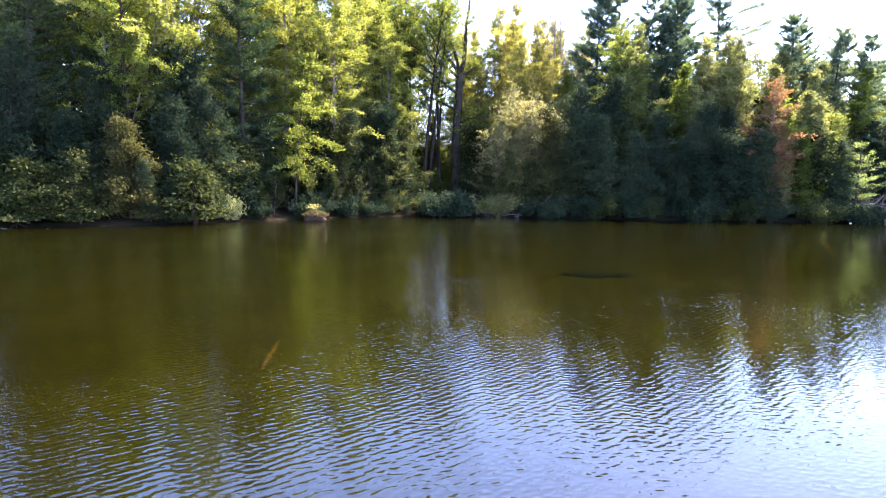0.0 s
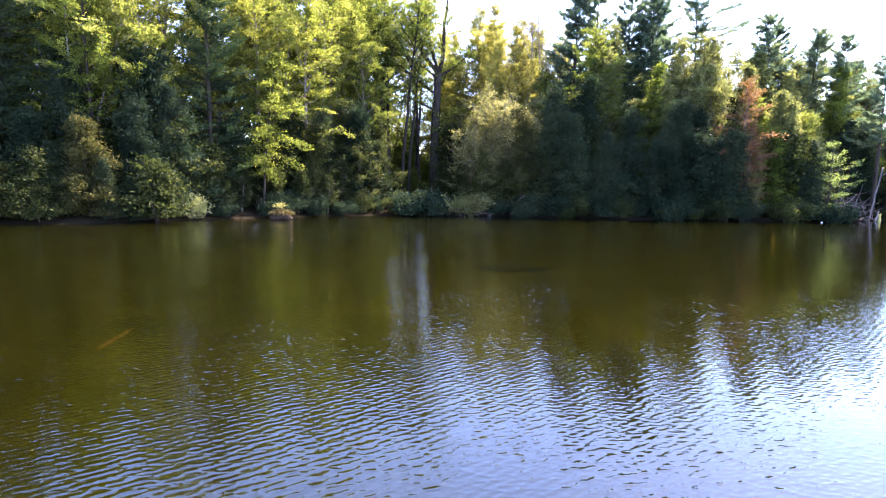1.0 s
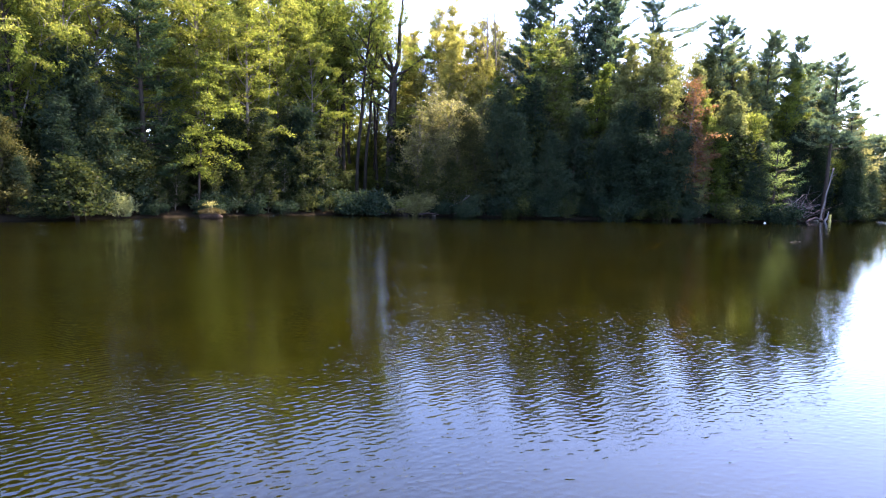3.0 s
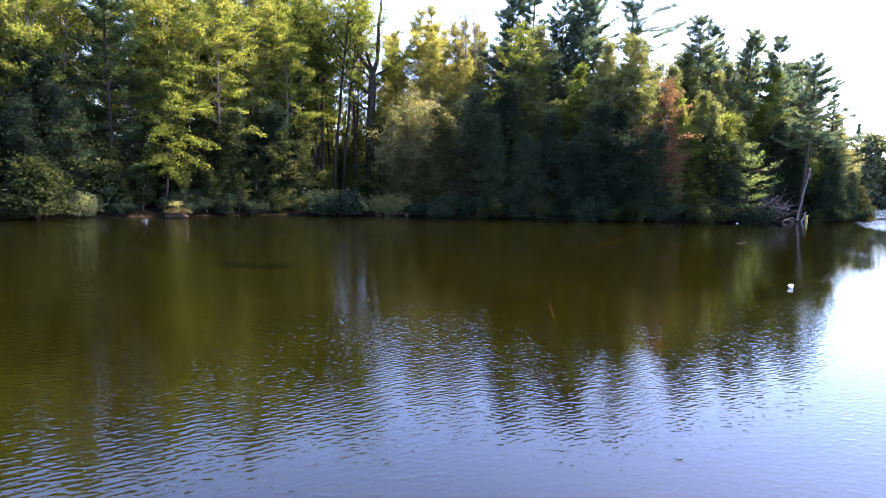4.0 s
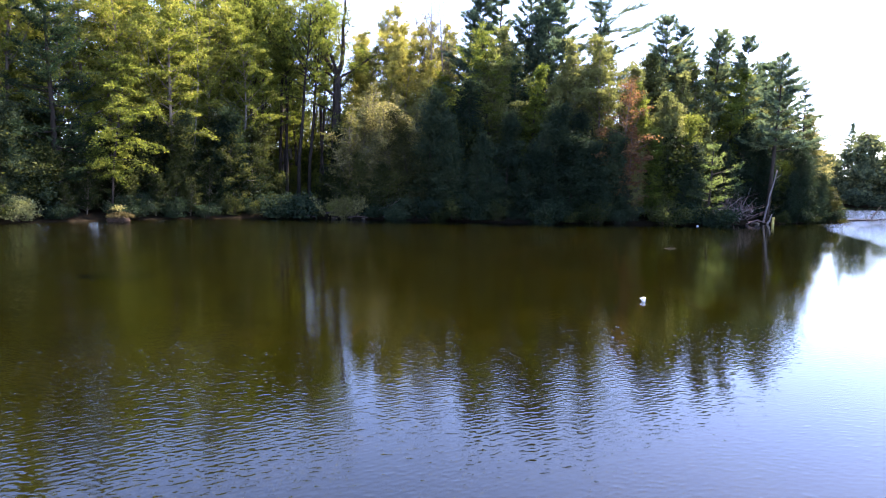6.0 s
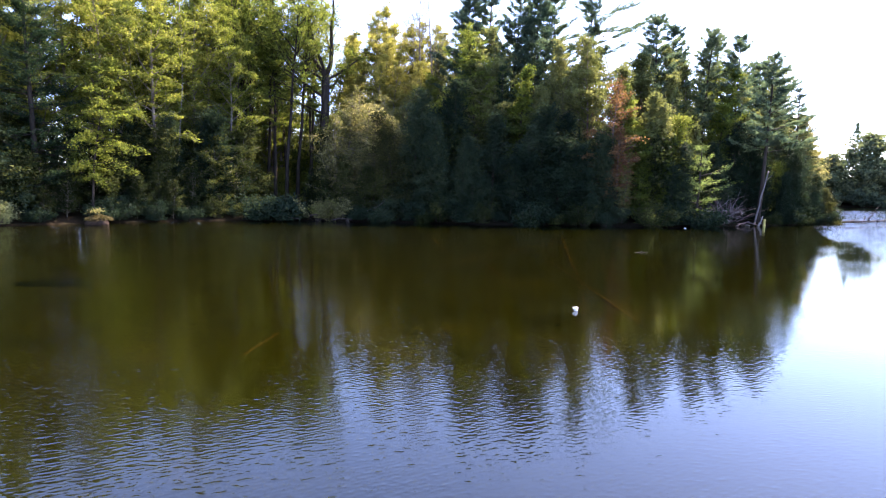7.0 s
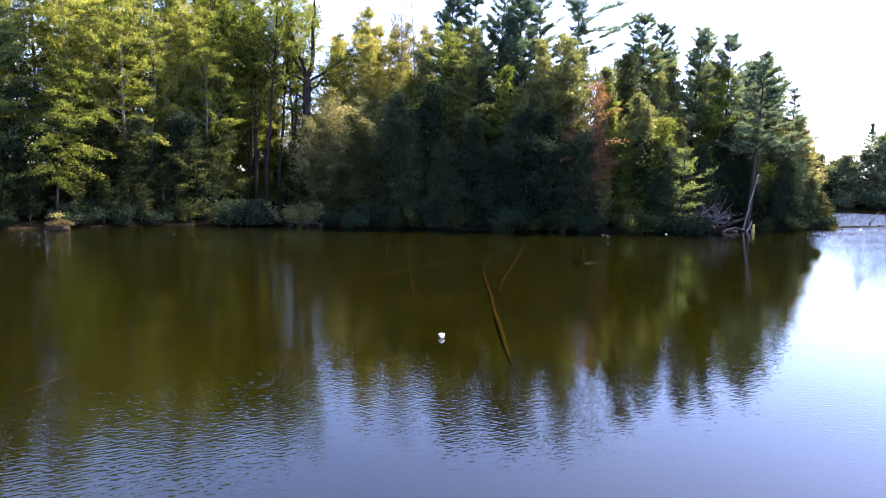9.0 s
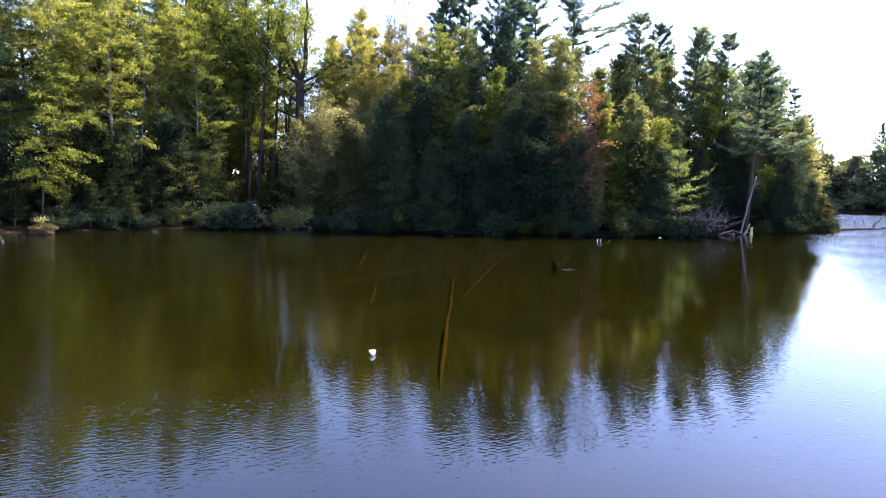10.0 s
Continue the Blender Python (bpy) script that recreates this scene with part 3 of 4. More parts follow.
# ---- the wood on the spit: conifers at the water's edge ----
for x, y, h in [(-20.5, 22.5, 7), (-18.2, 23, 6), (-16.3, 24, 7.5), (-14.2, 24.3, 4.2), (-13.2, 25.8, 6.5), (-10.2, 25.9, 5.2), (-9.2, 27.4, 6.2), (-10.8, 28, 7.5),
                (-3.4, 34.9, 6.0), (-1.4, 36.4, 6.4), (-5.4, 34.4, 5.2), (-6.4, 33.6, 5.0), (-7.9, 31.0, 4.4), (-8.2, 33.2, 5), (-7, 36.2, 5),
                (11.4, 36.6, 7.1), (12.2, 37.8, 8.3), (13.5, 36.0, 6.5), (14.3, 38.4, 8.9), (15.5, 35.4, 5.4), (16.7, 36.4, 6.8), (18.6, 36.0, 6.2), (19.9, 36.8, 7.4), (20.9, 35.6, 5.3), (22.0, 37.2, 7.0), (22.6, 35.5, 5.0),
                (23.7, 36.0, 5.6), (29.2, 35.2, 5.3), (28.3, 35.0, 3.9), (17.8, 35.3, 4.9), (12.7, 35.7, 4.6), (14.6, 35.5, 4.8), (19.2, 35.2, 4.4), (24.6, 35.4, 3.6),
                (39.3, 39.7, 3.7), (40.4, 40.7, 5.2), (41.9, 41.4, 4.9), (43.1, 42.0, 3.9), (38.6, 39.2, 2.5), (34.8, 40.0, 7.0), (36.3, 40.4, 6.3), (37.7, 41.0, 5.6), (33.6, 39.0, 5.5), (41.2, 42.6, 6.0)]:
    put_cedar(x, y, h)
put_cedar(-11.7, 24.4, 4.1, "olive")
put_cedar(-12.9, 24.2, 3.0)
put_cedar(-10.9, 24.4, 2.6)
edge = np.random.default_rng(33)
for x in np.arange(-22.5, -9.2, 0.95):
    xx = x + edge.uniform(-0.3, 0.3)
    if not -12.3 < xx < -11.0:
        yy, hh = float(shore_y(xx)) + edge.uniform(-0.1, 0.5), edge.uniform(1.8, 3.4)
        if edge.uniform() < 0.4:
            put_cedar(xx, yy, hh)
        else:
            put("bank_tree", lambda r, h: broadleaf("sapling", r, h, "dull", "dark", 0.03, 0.3, 6000, 0.1, 2, 0.04, 0.16, 0.1, 0.2), xx, yy + 0.2, hh, "green sapling hanging over the lake edge, leaf colour darkened for shade", "sapling", "undergrowth saplings", 3)
put_cedar(10.4, 36.6, 6.8, "olive")
put_cedar(29.2, 36.6, 7.0, "lime")
put_cedar(45.4, 43.4, 2.2, "olive")
put_cedar(44.2, 42.8, 2.8, "olive")

for x, y, h in [(-19.2, 24.6, 17), (-16.4, 25.4, 16.5), (-22.5, 23.5, 18), (-17.8, 26.8, 18), (-20.6, 27, 18), (-14.6, 27.6, 14), (-4.6, 44.5, 19), (17.7, 39.4, 10.2), (15.8, 40.4, 10.2), (20.0, 40.2, 10.7), (42.9, 44.0, 10.5)]:
    put_spruce(x, y, h)

for x, y, h in [(15.3, 45.0, 17.4), (17.5, 46.0, 18.0), (21.2, 42.5, 16.3), (18.9, 44.0, 16.6), (22.9, 46.4, 17.6), (29.8, 42.0, 14.7), (32.0, 44.0, 14.6), (34.2, 43.0, 14.2), (36.3, 42.0, 13.8), (40.6, 46.0, 12.6), (42.3, 45.6, 10.6)]:
    put_pine(x, y, h)
broad_pine = pine("pine_tree", np.random.default_rng(91), 18.6, 0.5, 2.4, 26000, "pine", 0.2, 0.0, 0.8, (0, 0), ((0.72, -10, 4.6), (0.78, 10, 4.2), (0.84, -25, 3.8), (0.9, 15, 3.4), (0.7, 160, 2.6), (0.93, 190, 2.0)))
broad_pine.matrix_basis = pose(25.8, 45.0, 0.8)
tagged(broad_pine, "white pine with long level branches reaching to one side", "tree", "white pines")
dark_spruce = pine("spruce_tree", np.random.default_rng(88), 13.4, 0.05, 2.7, 40000, "spruce", 0.15, 0.3, 1.9)
dark_spruce.matrix_basis = pose(-8.6, 30.2, 0.3)
tagged(dark_spruce, "big dark spruce with drooping sunlit sprays at the lake edge", "tree", "spruces")
leaning_pine = pine("pine_tree", np.random.default_rng(93), 11.8, 0.46, 2.2, 24000, "pine", 0.18, 0.05, 1.1, (0.06, 0.04), ((0.42, -20, 3.4), (0.46, 10, 3.0), (0.44, 165, 2.4), (0.55, -30, 2.6)))
leaning_pine.matrix_basis = pose(36.55, 38.7, 0.3)
tagged(leaning_pine, "leaning pine with a bare dark lower trunk at the water's edge", "tree", "white pines")

# ---- broadleaf trees ----
for x, y, h, leaf in [(-11.8, 31, 17, "lime"), (-14.5, 30, 16, "green"), (-13.2, 33.5, 18, "lime"), (-10, 35, 18, "lime"), (-17, 33, 18, "green"), (-21, 31, 18, "green"),
                      (-8.2, 38.5, 17, "green"), (-5.2, 41.5, 18.5, "lime"), (-3.2, 40.4, 17.5, "lime"), (-7.2, 43.5, 19, "green"), (-1.6, 43.2, 18, "green"), (-10.5, 42, 19, "lime"),
                      (16.1, 40.0, 13.2, "green"), (18.1, 41.5, 13.9, "sage"), (22.1, 38.8, 12.8, "sage"), (23.8, 39.5, 12.7, "sage"), (16.8, 39.2, 13.0, "sage"), (23.4, 41.0, 13.2, "sage"), (26.0, 42.0, 12.6, "sage"), (32.2, 42.4, 13.4, "sage"), (38.3, 44.0, 11.6, "sage"), (35.6, 45.2, 14.2, "green"), (40.2, 45.4, 11.5, "sage"),
                      (-10.9, 27.6, 14, "lime"), (-12.4, 26.6, 12.5, "green"), (-10.2, 33.4, 15, "lime"), (-7.0, 33.4, 15.5, "lime"), (-4.2, 34.8, 14.5, "lime"), (-5.4, 36.4, 13.5, "green"), (-3.6, 38.2, 15, "lime"), (-8.8, 36.6, 15.5, "lime"), (-1.2, 39.2, 13.5, "lime"), (-6.6, 39.8, 17, "lime"), (-15.8, 31.6, 16, "green"), (-18.6, 29.6, 16, "green"), (-18.2, 31.8, 15, "green"), (-20.2, 30.2, 14, "green")]:
    put_leafy(x, y, h, leaf)
for x, y, h, leaf in [(25.7, 37.8, 9.7, "green"), (26.9, 38.6, 10.8, "sage"), (27.5, 37.2, 8.9, "sage"), (20.0, 38.2, 9.6, "sage"), (29.9, 38.8, 11.0, "sage"), (31.9, 40.0, 12.0, "sage"), (34.3, 41.0, 11.6, "green"), (18.7, 38.8, 10.4, "green"),
                      (25.8, 36.2, 7.8, "green"), (27.0, 35.8, 7.2, "sage"), (26.3, 35.2, 5.9, "green"), (27.9, 35.4, 5.4, "green"), (25.2, 35.2, 4.7, "sage"), (27.9, 36.6, 8.2, "sage"), (31.0, 38.0, 7.0, "sage"), (22.6, 41.0, 12.0, "sage"), (28.4, 40.6, 12.2, "sage")]:
    put_leafy(x, y, h, leaf, 0.08)
for x, y, h, leaf in [(8.4, 47.5, 17.6, "yellow"), (9.9, 48.2, 17.0, "yellow"), (11.3, 48.0, 16.6, "yellow"), (12.4, 46.8, 14.5, "yellow"), (8.0, 45.6, 13.5, "yellow"), (9.2, 50.2, 16, "yellow"), (10.6, 46.0, 14.0, "yellow"), (11.8, 50.0, 17.0, "yellow"), (6.4, 51.5, 13, "lime"), (7.2, 48.8, 16.0, "yellow"), (5.4, 48.6, 14.0, "yellow"), (4.6, 50.8, 15.5, "yellow"), (6.2, 51.8, 16.0, "yellow"), (6.6, 46.4, 13.0, "yellow"), (7.6, 43.6, 11.6, "yellow"), (9.0, 44.6, 12.6, "yellow"), (10.4, 44.2, 12.0, "yellow"), (11.6, 44.8, 13.2, "yellow"), (12.8, 48.4, 15.6, "yellow"), (8.6, 52.0, 16.5, "yellow"), (10.6, 52.4, 16.5, "yellow"), (12.6, 52.0, 16.0, "yellow"), (14.4, 50.0, 16.0, "yellow"), (7.0, 54.0, 16.5, "yellow"),
                      (44.1, 45.0, 9.2, "grey"), (45.4, 46.2, 8.1, "grey"), (43.6, 46.6, 10.5, "sage"), (-0.8, 47.4, 15, "lime"), (-2.0, 50.2, 11, "lime"), (-6.2, 51.4, 14, "lime"), (-4.4, 52.8, 14.5, "lime"), (-8.0, 52, 15, "lime"), (13.2, 42.4, 11, "lime"), (14.8, 41.0, 10.5, "lime"), (13.9, 44.4, 9.0, "sage")]:
    put_leafy(x, y, h, leaf, 0.2)
# low trees in the dull leaf, whose dark tones carry painted shade
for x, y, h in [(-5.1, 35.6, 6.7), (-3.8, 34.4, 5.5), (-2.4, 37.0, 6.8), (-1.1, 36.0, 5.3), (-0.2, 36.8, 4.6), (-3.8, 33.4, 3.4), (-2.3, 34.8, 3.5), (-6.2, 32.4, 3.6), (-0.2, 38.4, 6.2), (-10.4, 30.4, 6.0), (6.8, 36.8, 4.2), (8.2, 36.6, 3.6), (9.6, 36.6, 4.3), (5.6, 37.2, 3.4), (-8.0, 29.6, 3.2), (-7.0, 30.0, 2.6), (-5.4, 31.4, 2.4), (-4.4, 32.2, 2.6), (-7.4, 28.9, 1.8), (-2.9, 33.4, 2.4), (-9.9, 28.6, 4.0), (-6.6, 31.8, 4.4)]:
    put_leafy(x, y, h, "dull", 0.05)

for x, y, h, leaf in [(-0.2, 49.5, 17, "lime"), (-2.6, 47.6, 17.5, "green")]:
    put_leafy(x, y, h, leaf, 0.48)

# added filler trees, dark-leaved, blocking sky that showed through the wood
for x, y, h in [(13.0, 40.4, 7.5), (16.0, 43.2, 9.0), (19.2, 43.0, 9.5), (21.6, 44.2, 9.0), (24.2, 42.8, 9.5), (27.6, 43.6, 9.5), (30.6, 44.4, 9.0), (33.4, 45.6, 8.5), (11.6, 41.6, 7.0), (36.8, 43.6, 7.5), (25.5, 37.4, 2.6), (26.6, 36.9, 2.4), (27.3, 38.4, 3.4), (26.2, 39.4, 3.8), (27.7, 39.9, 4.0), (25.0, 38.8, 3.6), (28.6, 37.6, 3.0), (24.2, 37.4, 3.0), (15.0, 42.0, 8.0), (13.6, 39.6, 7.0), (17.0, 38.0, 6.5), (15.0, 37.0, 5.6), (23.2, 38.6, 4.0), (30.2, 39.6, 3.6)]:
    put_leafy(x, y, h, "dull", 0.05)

# yellow tree with a low hanging crown
hang = broadleaf("birch_tree", np.random.default_rng(31), 9.6, "lime", "dark", 0.25, 0.14, 16000, 0.1, 1, 0.07, 0.14, 0.03, 0.5)
hang.matrix_basis = pose(-6.0, 30.6, 0.1, 0, 0, 40)
tagged(hang, "sunlit yellow-green birch with a hanging crown at the lake edge", "tree", "broadleaf trees")

for x, y, h in [(6.2, 38.0, 7.4), (7.1, 39.0, 9.0), (8.1, 37.6, 7.8), (9.1, 39.0, 8.8), (10.0, 37.6, 6.7), (7.4, 37.8, 6.4), (8.8, 37.4, 6.0)]:
    put("alder", lambda r, hh: broadleaf("alder_tree", r, hh, "grey", "grey", 0.1, 0.2, 13000, 0.1, 3, 0.05, 0.17), x, y, h, "thin many-stemmed alder with sparse greyish leaves", "tree", "broadleaf trees", 3, squash=0.95)
for x, y, h in [(24.3, 36.4, 9.6), (24.9, 35.6, 6.4)]:
    put("red_maple", lambda r, hh: broadleaf("maple_tree", r, hh, "red", "grey", 0.15, 0.17, 7000, 0.1, 1, None, 0.15, 0.03, 0.25), x, y, h, "young maple with sparse red-brown autumn leaves", "tree", "broadleaf trees", 2, squash=0.8)

# tall dark stems with high thin crowns
for x, y, h in [(0.4, 44.2, 19), (1.5, 43.2, 18.5), (-0.6, 45.6, 17.5), (0.7, 47.7, 18.5), (2.4, 47.2, 18), (-1.4, 42.2, 18.5), (-2.2, 43.6, 18), (2.0, 44.8, 17.5), (3.0, 46.4, 17), (-0.2, 46.6, 18)]:
    put("pole", lambda r, hh: broadleaf("broadleaf_tree", r, hh, "green", "dark", 0.52, 0.12, 7500, 0.115, 1, 0.16, 0.15), x, y, h, "tall dark-stemmed tree with a thin high crown", "tree", "broadleaf trees", 3)

# the old spreading tree
old = old_tree("oak_tree", np.random.default_rng(52), 18.5)
old.matrix_basis = pose(4.1, 45.2, 0.8)
tagged(old, "big old dark-trunked tree with bare crooked limbs and sparse leaves", "tree", "broadleaf trees")

# birches
for x, y, h, rz in [(-7.2, 35.2, 14.5, 30), (-4.9, 36.0, 14.5, 150), (-3.5, 36.6, 14.0, 210), (-14.5, 30.0, 14, 210), (-13.7, 26.9, 13, 20), (-5.2, 38.6, 15, 260)]:
    put("birch", lambda r, hh: broadleaf("birch_tree", r, hh, "lime", "birch", 0.6, 0.12, 7000, 0.11, 2, 0.07, 0.15), x, y, h, "clump of slim white birch stems with a light crown", "tree", "birches", 3, turn=rz)

for x, y, h in [(12.2, 45.2, 17.0), (13.2, 48.6, 17.2), (13.6, 46.4, 17.5), (14.6, 50.6, 16.5), (12.6, 51, 16), (15.8, 49.8, 16.5), (10.4, 50.5, 15), (29.0, 44.8, 16), (36.0, 47.5, 15), (3.0, 50.5, 16)]:
    put("bare", lambda r, hh: bare_tree("bare_tree", r, hh), x, y, h, "thin grey leafless tree with fine upright twigs", "tree", "bare trees", 3)

# back of the wood
rb = np.random.default_rng(77)
for row, y in enumerate((49.5, 54.0)):
    for x in np.arange(-28, 45, 2.5):
        xx, yy = x + rb.uniform(-0.9, 0.9), y + rb.uniform(-1.5, 1.5)
        if -3.5 < xx < 14 or (row and xx > 18):
            continue
        leaf = "sage" if xx > 14 else ("green", "lime", "lime")[rb.integers(3)]
        put("back_" + leaf, lambda r, hh: broadleaf("broadleaf_tree", r, hh, leaf, "dark", 0.15, 0.17, 11000, 0.18, 1, None, 0.34, limbs=0.7), xx, yy, rb.uniform(16.5, 19.5) if xx < 0 else rb.uniform(12.5, 15.0),
            "broadleaf tree in the back of the wood", "tree", "broadleaf trees", 3)
for x, y, h in [(-2.6, 47.0, 3.4), (-1.2, 48.2, 4.4), (-0.4, 45.4, 2.6), (0.6, 46.2, 3.0), (1.4, 48.6, 4.8), (2.4, 45.6, 2.8), (3.0, 47.8, 4.2), (4.4, 48.8, 5.2), (5.4, 45.4, 3.6), (6.2, 49.4, 6.4), (-3.8, 48.8, 6.0)]:
    put("glade_sapling", lambda r, hh: broadleaf("sapling", r, hh, "lime", "dark", 0.06, 0.22, 6000, 0.12, 1, 0.035, 0.18, limbs=0.5), x, y, h, "sunlit yellow-green sapling between the stems", "sapling", "undergrowth saplings", 3)
for x, y, h in [(-2.0, 51.0, 9.5), (3.2, 51.6, 9.0), (0.6, 54.8, 10.0), (-3.4, 53.0, 12.0), (1.4, 52.4, 11.0), (-0.6, 50.4, 9.0), (2.2, 49.6, 7.5), (4.4, 53.0, 10.5), (-0.8, 55.6, 11.5), (0.2, 50.8, 12.0), (2.6, 52.4, 12.5), (3.8, 50.6, 11.5), (-1.4, 53.2, 13.0)]:
    put("glade_tree", lambda r, hh: broadleaf("broadleaf_tree", r, hh, "lime", "dark", 0.1, 0.16, 5000, 0.12, 1, 0.07, 0.18), x, y, h, "slim sunlit tree between the dark stems", "tree", "broadleaf trees", 3)
# high crowns over the clear stems
for x, y, h in [(-3.0, 49.2, 19), (0.4, 53.4, 19), (-4.0, 46.4, 18.5), (-2.4, 44.6, 18)]:
    put("high_crown", lambda r, hh: broadleaf("broadleaf_tree", r, hh, "lime", "dark", 0.55, 0.15, 9000, 0.13, 1, 0.14, 0.2), x, y, h, "tall bare-stemmed tree with a high yellow-green crown", "tree", "broadleaf trees", 3)

# young tree with long sunlit branches reaching out
young = pine("young_tree", np.random.default_rng(5), 5.0, 0.08, 1.25, 5200, "young", 0.11, 0.05, 1.0, (0.03, -0.02), ((0.62, -5, 2.1), (0.5, 5, 1.7), (0.42, -30, 1.6), (0.3, 0, 1.5)), 0.4)
young.matrix_basis = pose(30.0, 34.9, 0.2)
tagged(young, "young sunlit tree with long pale green side branches", "tree")

# ---- shrubs on the bank ----
rs = np.random.default_rng(12)
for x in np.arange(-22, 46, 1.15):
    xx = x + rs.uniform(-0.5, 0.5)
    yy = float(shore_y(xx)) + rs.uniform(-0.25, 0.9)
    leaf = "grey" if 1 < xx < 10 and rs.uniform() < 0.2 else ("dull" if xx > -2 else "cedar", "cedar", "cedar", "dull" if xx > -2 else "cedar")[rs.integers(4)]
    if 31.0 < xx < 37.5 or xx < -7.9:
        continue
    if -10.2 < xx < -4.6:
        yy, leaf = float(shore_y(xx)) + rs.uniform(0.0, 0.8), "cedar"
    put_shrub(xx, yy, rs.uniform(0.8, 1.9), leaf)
put("bush", lambda r, hh: shrub("bush", r, hh, "pale", 0.62, 5200, 0.08), -8.4, 27.0, 1.3, "pale green bush leaning over the water", "shrub")
for x, y, h in [(5.6, 36.0, 1.3)]:
    put_shrub(x, y, h, "lime")

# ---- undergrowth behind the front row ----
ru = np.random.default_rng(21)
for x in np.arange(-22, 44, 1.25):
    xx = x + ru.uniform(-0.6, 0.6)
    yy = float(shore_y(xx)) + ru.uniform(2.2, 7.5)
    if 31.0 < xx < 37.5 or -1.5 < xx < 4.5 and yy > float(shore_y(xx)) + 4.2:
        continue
    # mostly the dull leaf, so the understory's shade is in its colour
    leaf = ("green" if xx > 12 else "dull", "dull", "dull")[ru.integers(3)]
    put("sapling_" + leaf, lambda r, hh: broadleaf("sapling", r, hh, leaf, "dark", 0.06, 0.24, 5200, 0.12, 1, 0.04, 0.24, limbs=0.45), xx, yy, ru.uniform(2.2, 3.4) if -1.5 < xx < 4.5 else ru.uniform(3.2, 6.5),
        {"green": "green leafy sapling in the undergrowth", "dull": "sapling in the wood with leaf colour darkened for shade"}[leaf], "sapling", "undergrowth saplings", 3)

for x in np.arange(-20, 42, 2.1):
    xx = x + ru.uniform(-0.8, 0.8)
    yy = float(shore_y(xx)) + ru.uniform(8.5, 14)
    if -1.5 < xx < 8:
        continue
    # same shade-darkened leaf colour deeper in the wood
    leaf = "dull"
    put("sapling_dull", None, xx, yy, ru.uniform(3.5, 6.5), "sapling in the wood with leaf colour darkened for shade", "sapling", "undergrowth saplings", 3)

# ---- far shore ----
rf = np.random.default_rng(8)
for k, a in enumerate(np.arange(-26, 54, 1.15)):
    if a < -16 or (3 < a < 27 and k % 2):
        continue
    d = 190 + rf.uniform(-1, 1) + 6 * (k % 2) + 5 * math.sin((10 + 190 * math.sin(radians(a))) * 0.05) + 4 * math.sin(190 * math.cos(radians(a)) * 0.07)
    x, y = 10 + d * math.sin(radians(a + rf.uniform(-0.5, 0.5))), d * math.cos(radians(a))
    if k % 4 == 1:
        put("far_pine", lambda r, hh: pine("pine_tree", r, hh, 0.12, 4.4, 9000, "pine", 0.7), x, y, rf.uniform(21, 27), "distant pine on the far shore", "tree", "trees on the far shore", 2)
    else:
        # the far leaf carries the haze of distance in its colour
        leaf = ("far", "sage", "far", "far")[rf.integers(4)]
        put("far_" + leaf, lambda r, hh: broadleaf("broadleaf_tree", r, hh, leaf, "dark", 0.0, 0.27, 9000, 0.65, 1, None, 0.75, limbs=0.5), x, y, rf.uniform(11, 21), "distant broadleaf tree on the far shore", "tree", "trees on the far shore", 2)
    put("far_bush", lambda r, hh: shrub("shrub", r, hh, "far", 4.4, 3200, 0.7), x * 0.975 + 0.25, y * 0.975, rf.uniform(3, 5), "distant shrub on the far waterline, leaves tinted for haze", "shrub", "shrubs on the far shore", 2)

# dense trees closing the wood to the west
for x, y, h in [(-19.0, 34.5, 17.5), (-21.8, 33.8, 17), (-24.5, 29.5, 17), (-23.4, 36.0, 18), (-16.6, 36.2, 17)]:
    put_leafy(x, y, h, "green", 0.1)


# ---- stones, stumps and driftwood ----
def lump(r, size, material, name, rough=0.22, segs=2):
    """An uneven stone."""
    bm = bmesh.new()
    bmesh.ops.create_icosphere(bm, subdivisions=segs + 1, radius=0.5)
    off = Vector(r.uniform(-50, 50, 3))
    for v in bm.verts:
        k = 1 + rough * noise.noise(v.co * 2.2 + off) * 2 + rough * 0.5 * noise.noise(v.co * 6 + off)
        v.co = Vector((v.co.x * k * size[0], v.co.y * k * size[1], v.co.z * k * size[2]))
    me = bpy.data.meshes.new(name)
    bm.to_mesh(me)
    bm.free()
    for p in me.polygons:
        p.use_smooth = True
    me.materials.append(material)
    return me


STONE = plain_material("grey_stone", (0.035, 0.03, 0.024), (0.1, 0.088, 0.07), 7.0, 0.85)
PINK_STONE = plain_material("pink_granite", (0.16, 0.085, 0.07), (0.32, 0.19, 0.16), 8.0, 0.8)
DARK_PEAT = plain_material("dark_peat", (0.018, 0.014, 0.01), (0.05, 0.032, 0.022), 9.0, 0.9)
FOAM = plain_material("white_foam", (0.7, 0.7, 0.68), (0.88, 0.88, 0.87), 14.0, 0.6)
WEED = plain_material("dark_weed", (0.004, 0.005, 0.003), (0.012, 0.012, 0.005), 6.0, 0.9)
LICHEN = bark_material("yellow_rotten_wood", (0.3, 0.24, 0.06), (0.55, 0.46, 0.16), 6.0, 0.3)


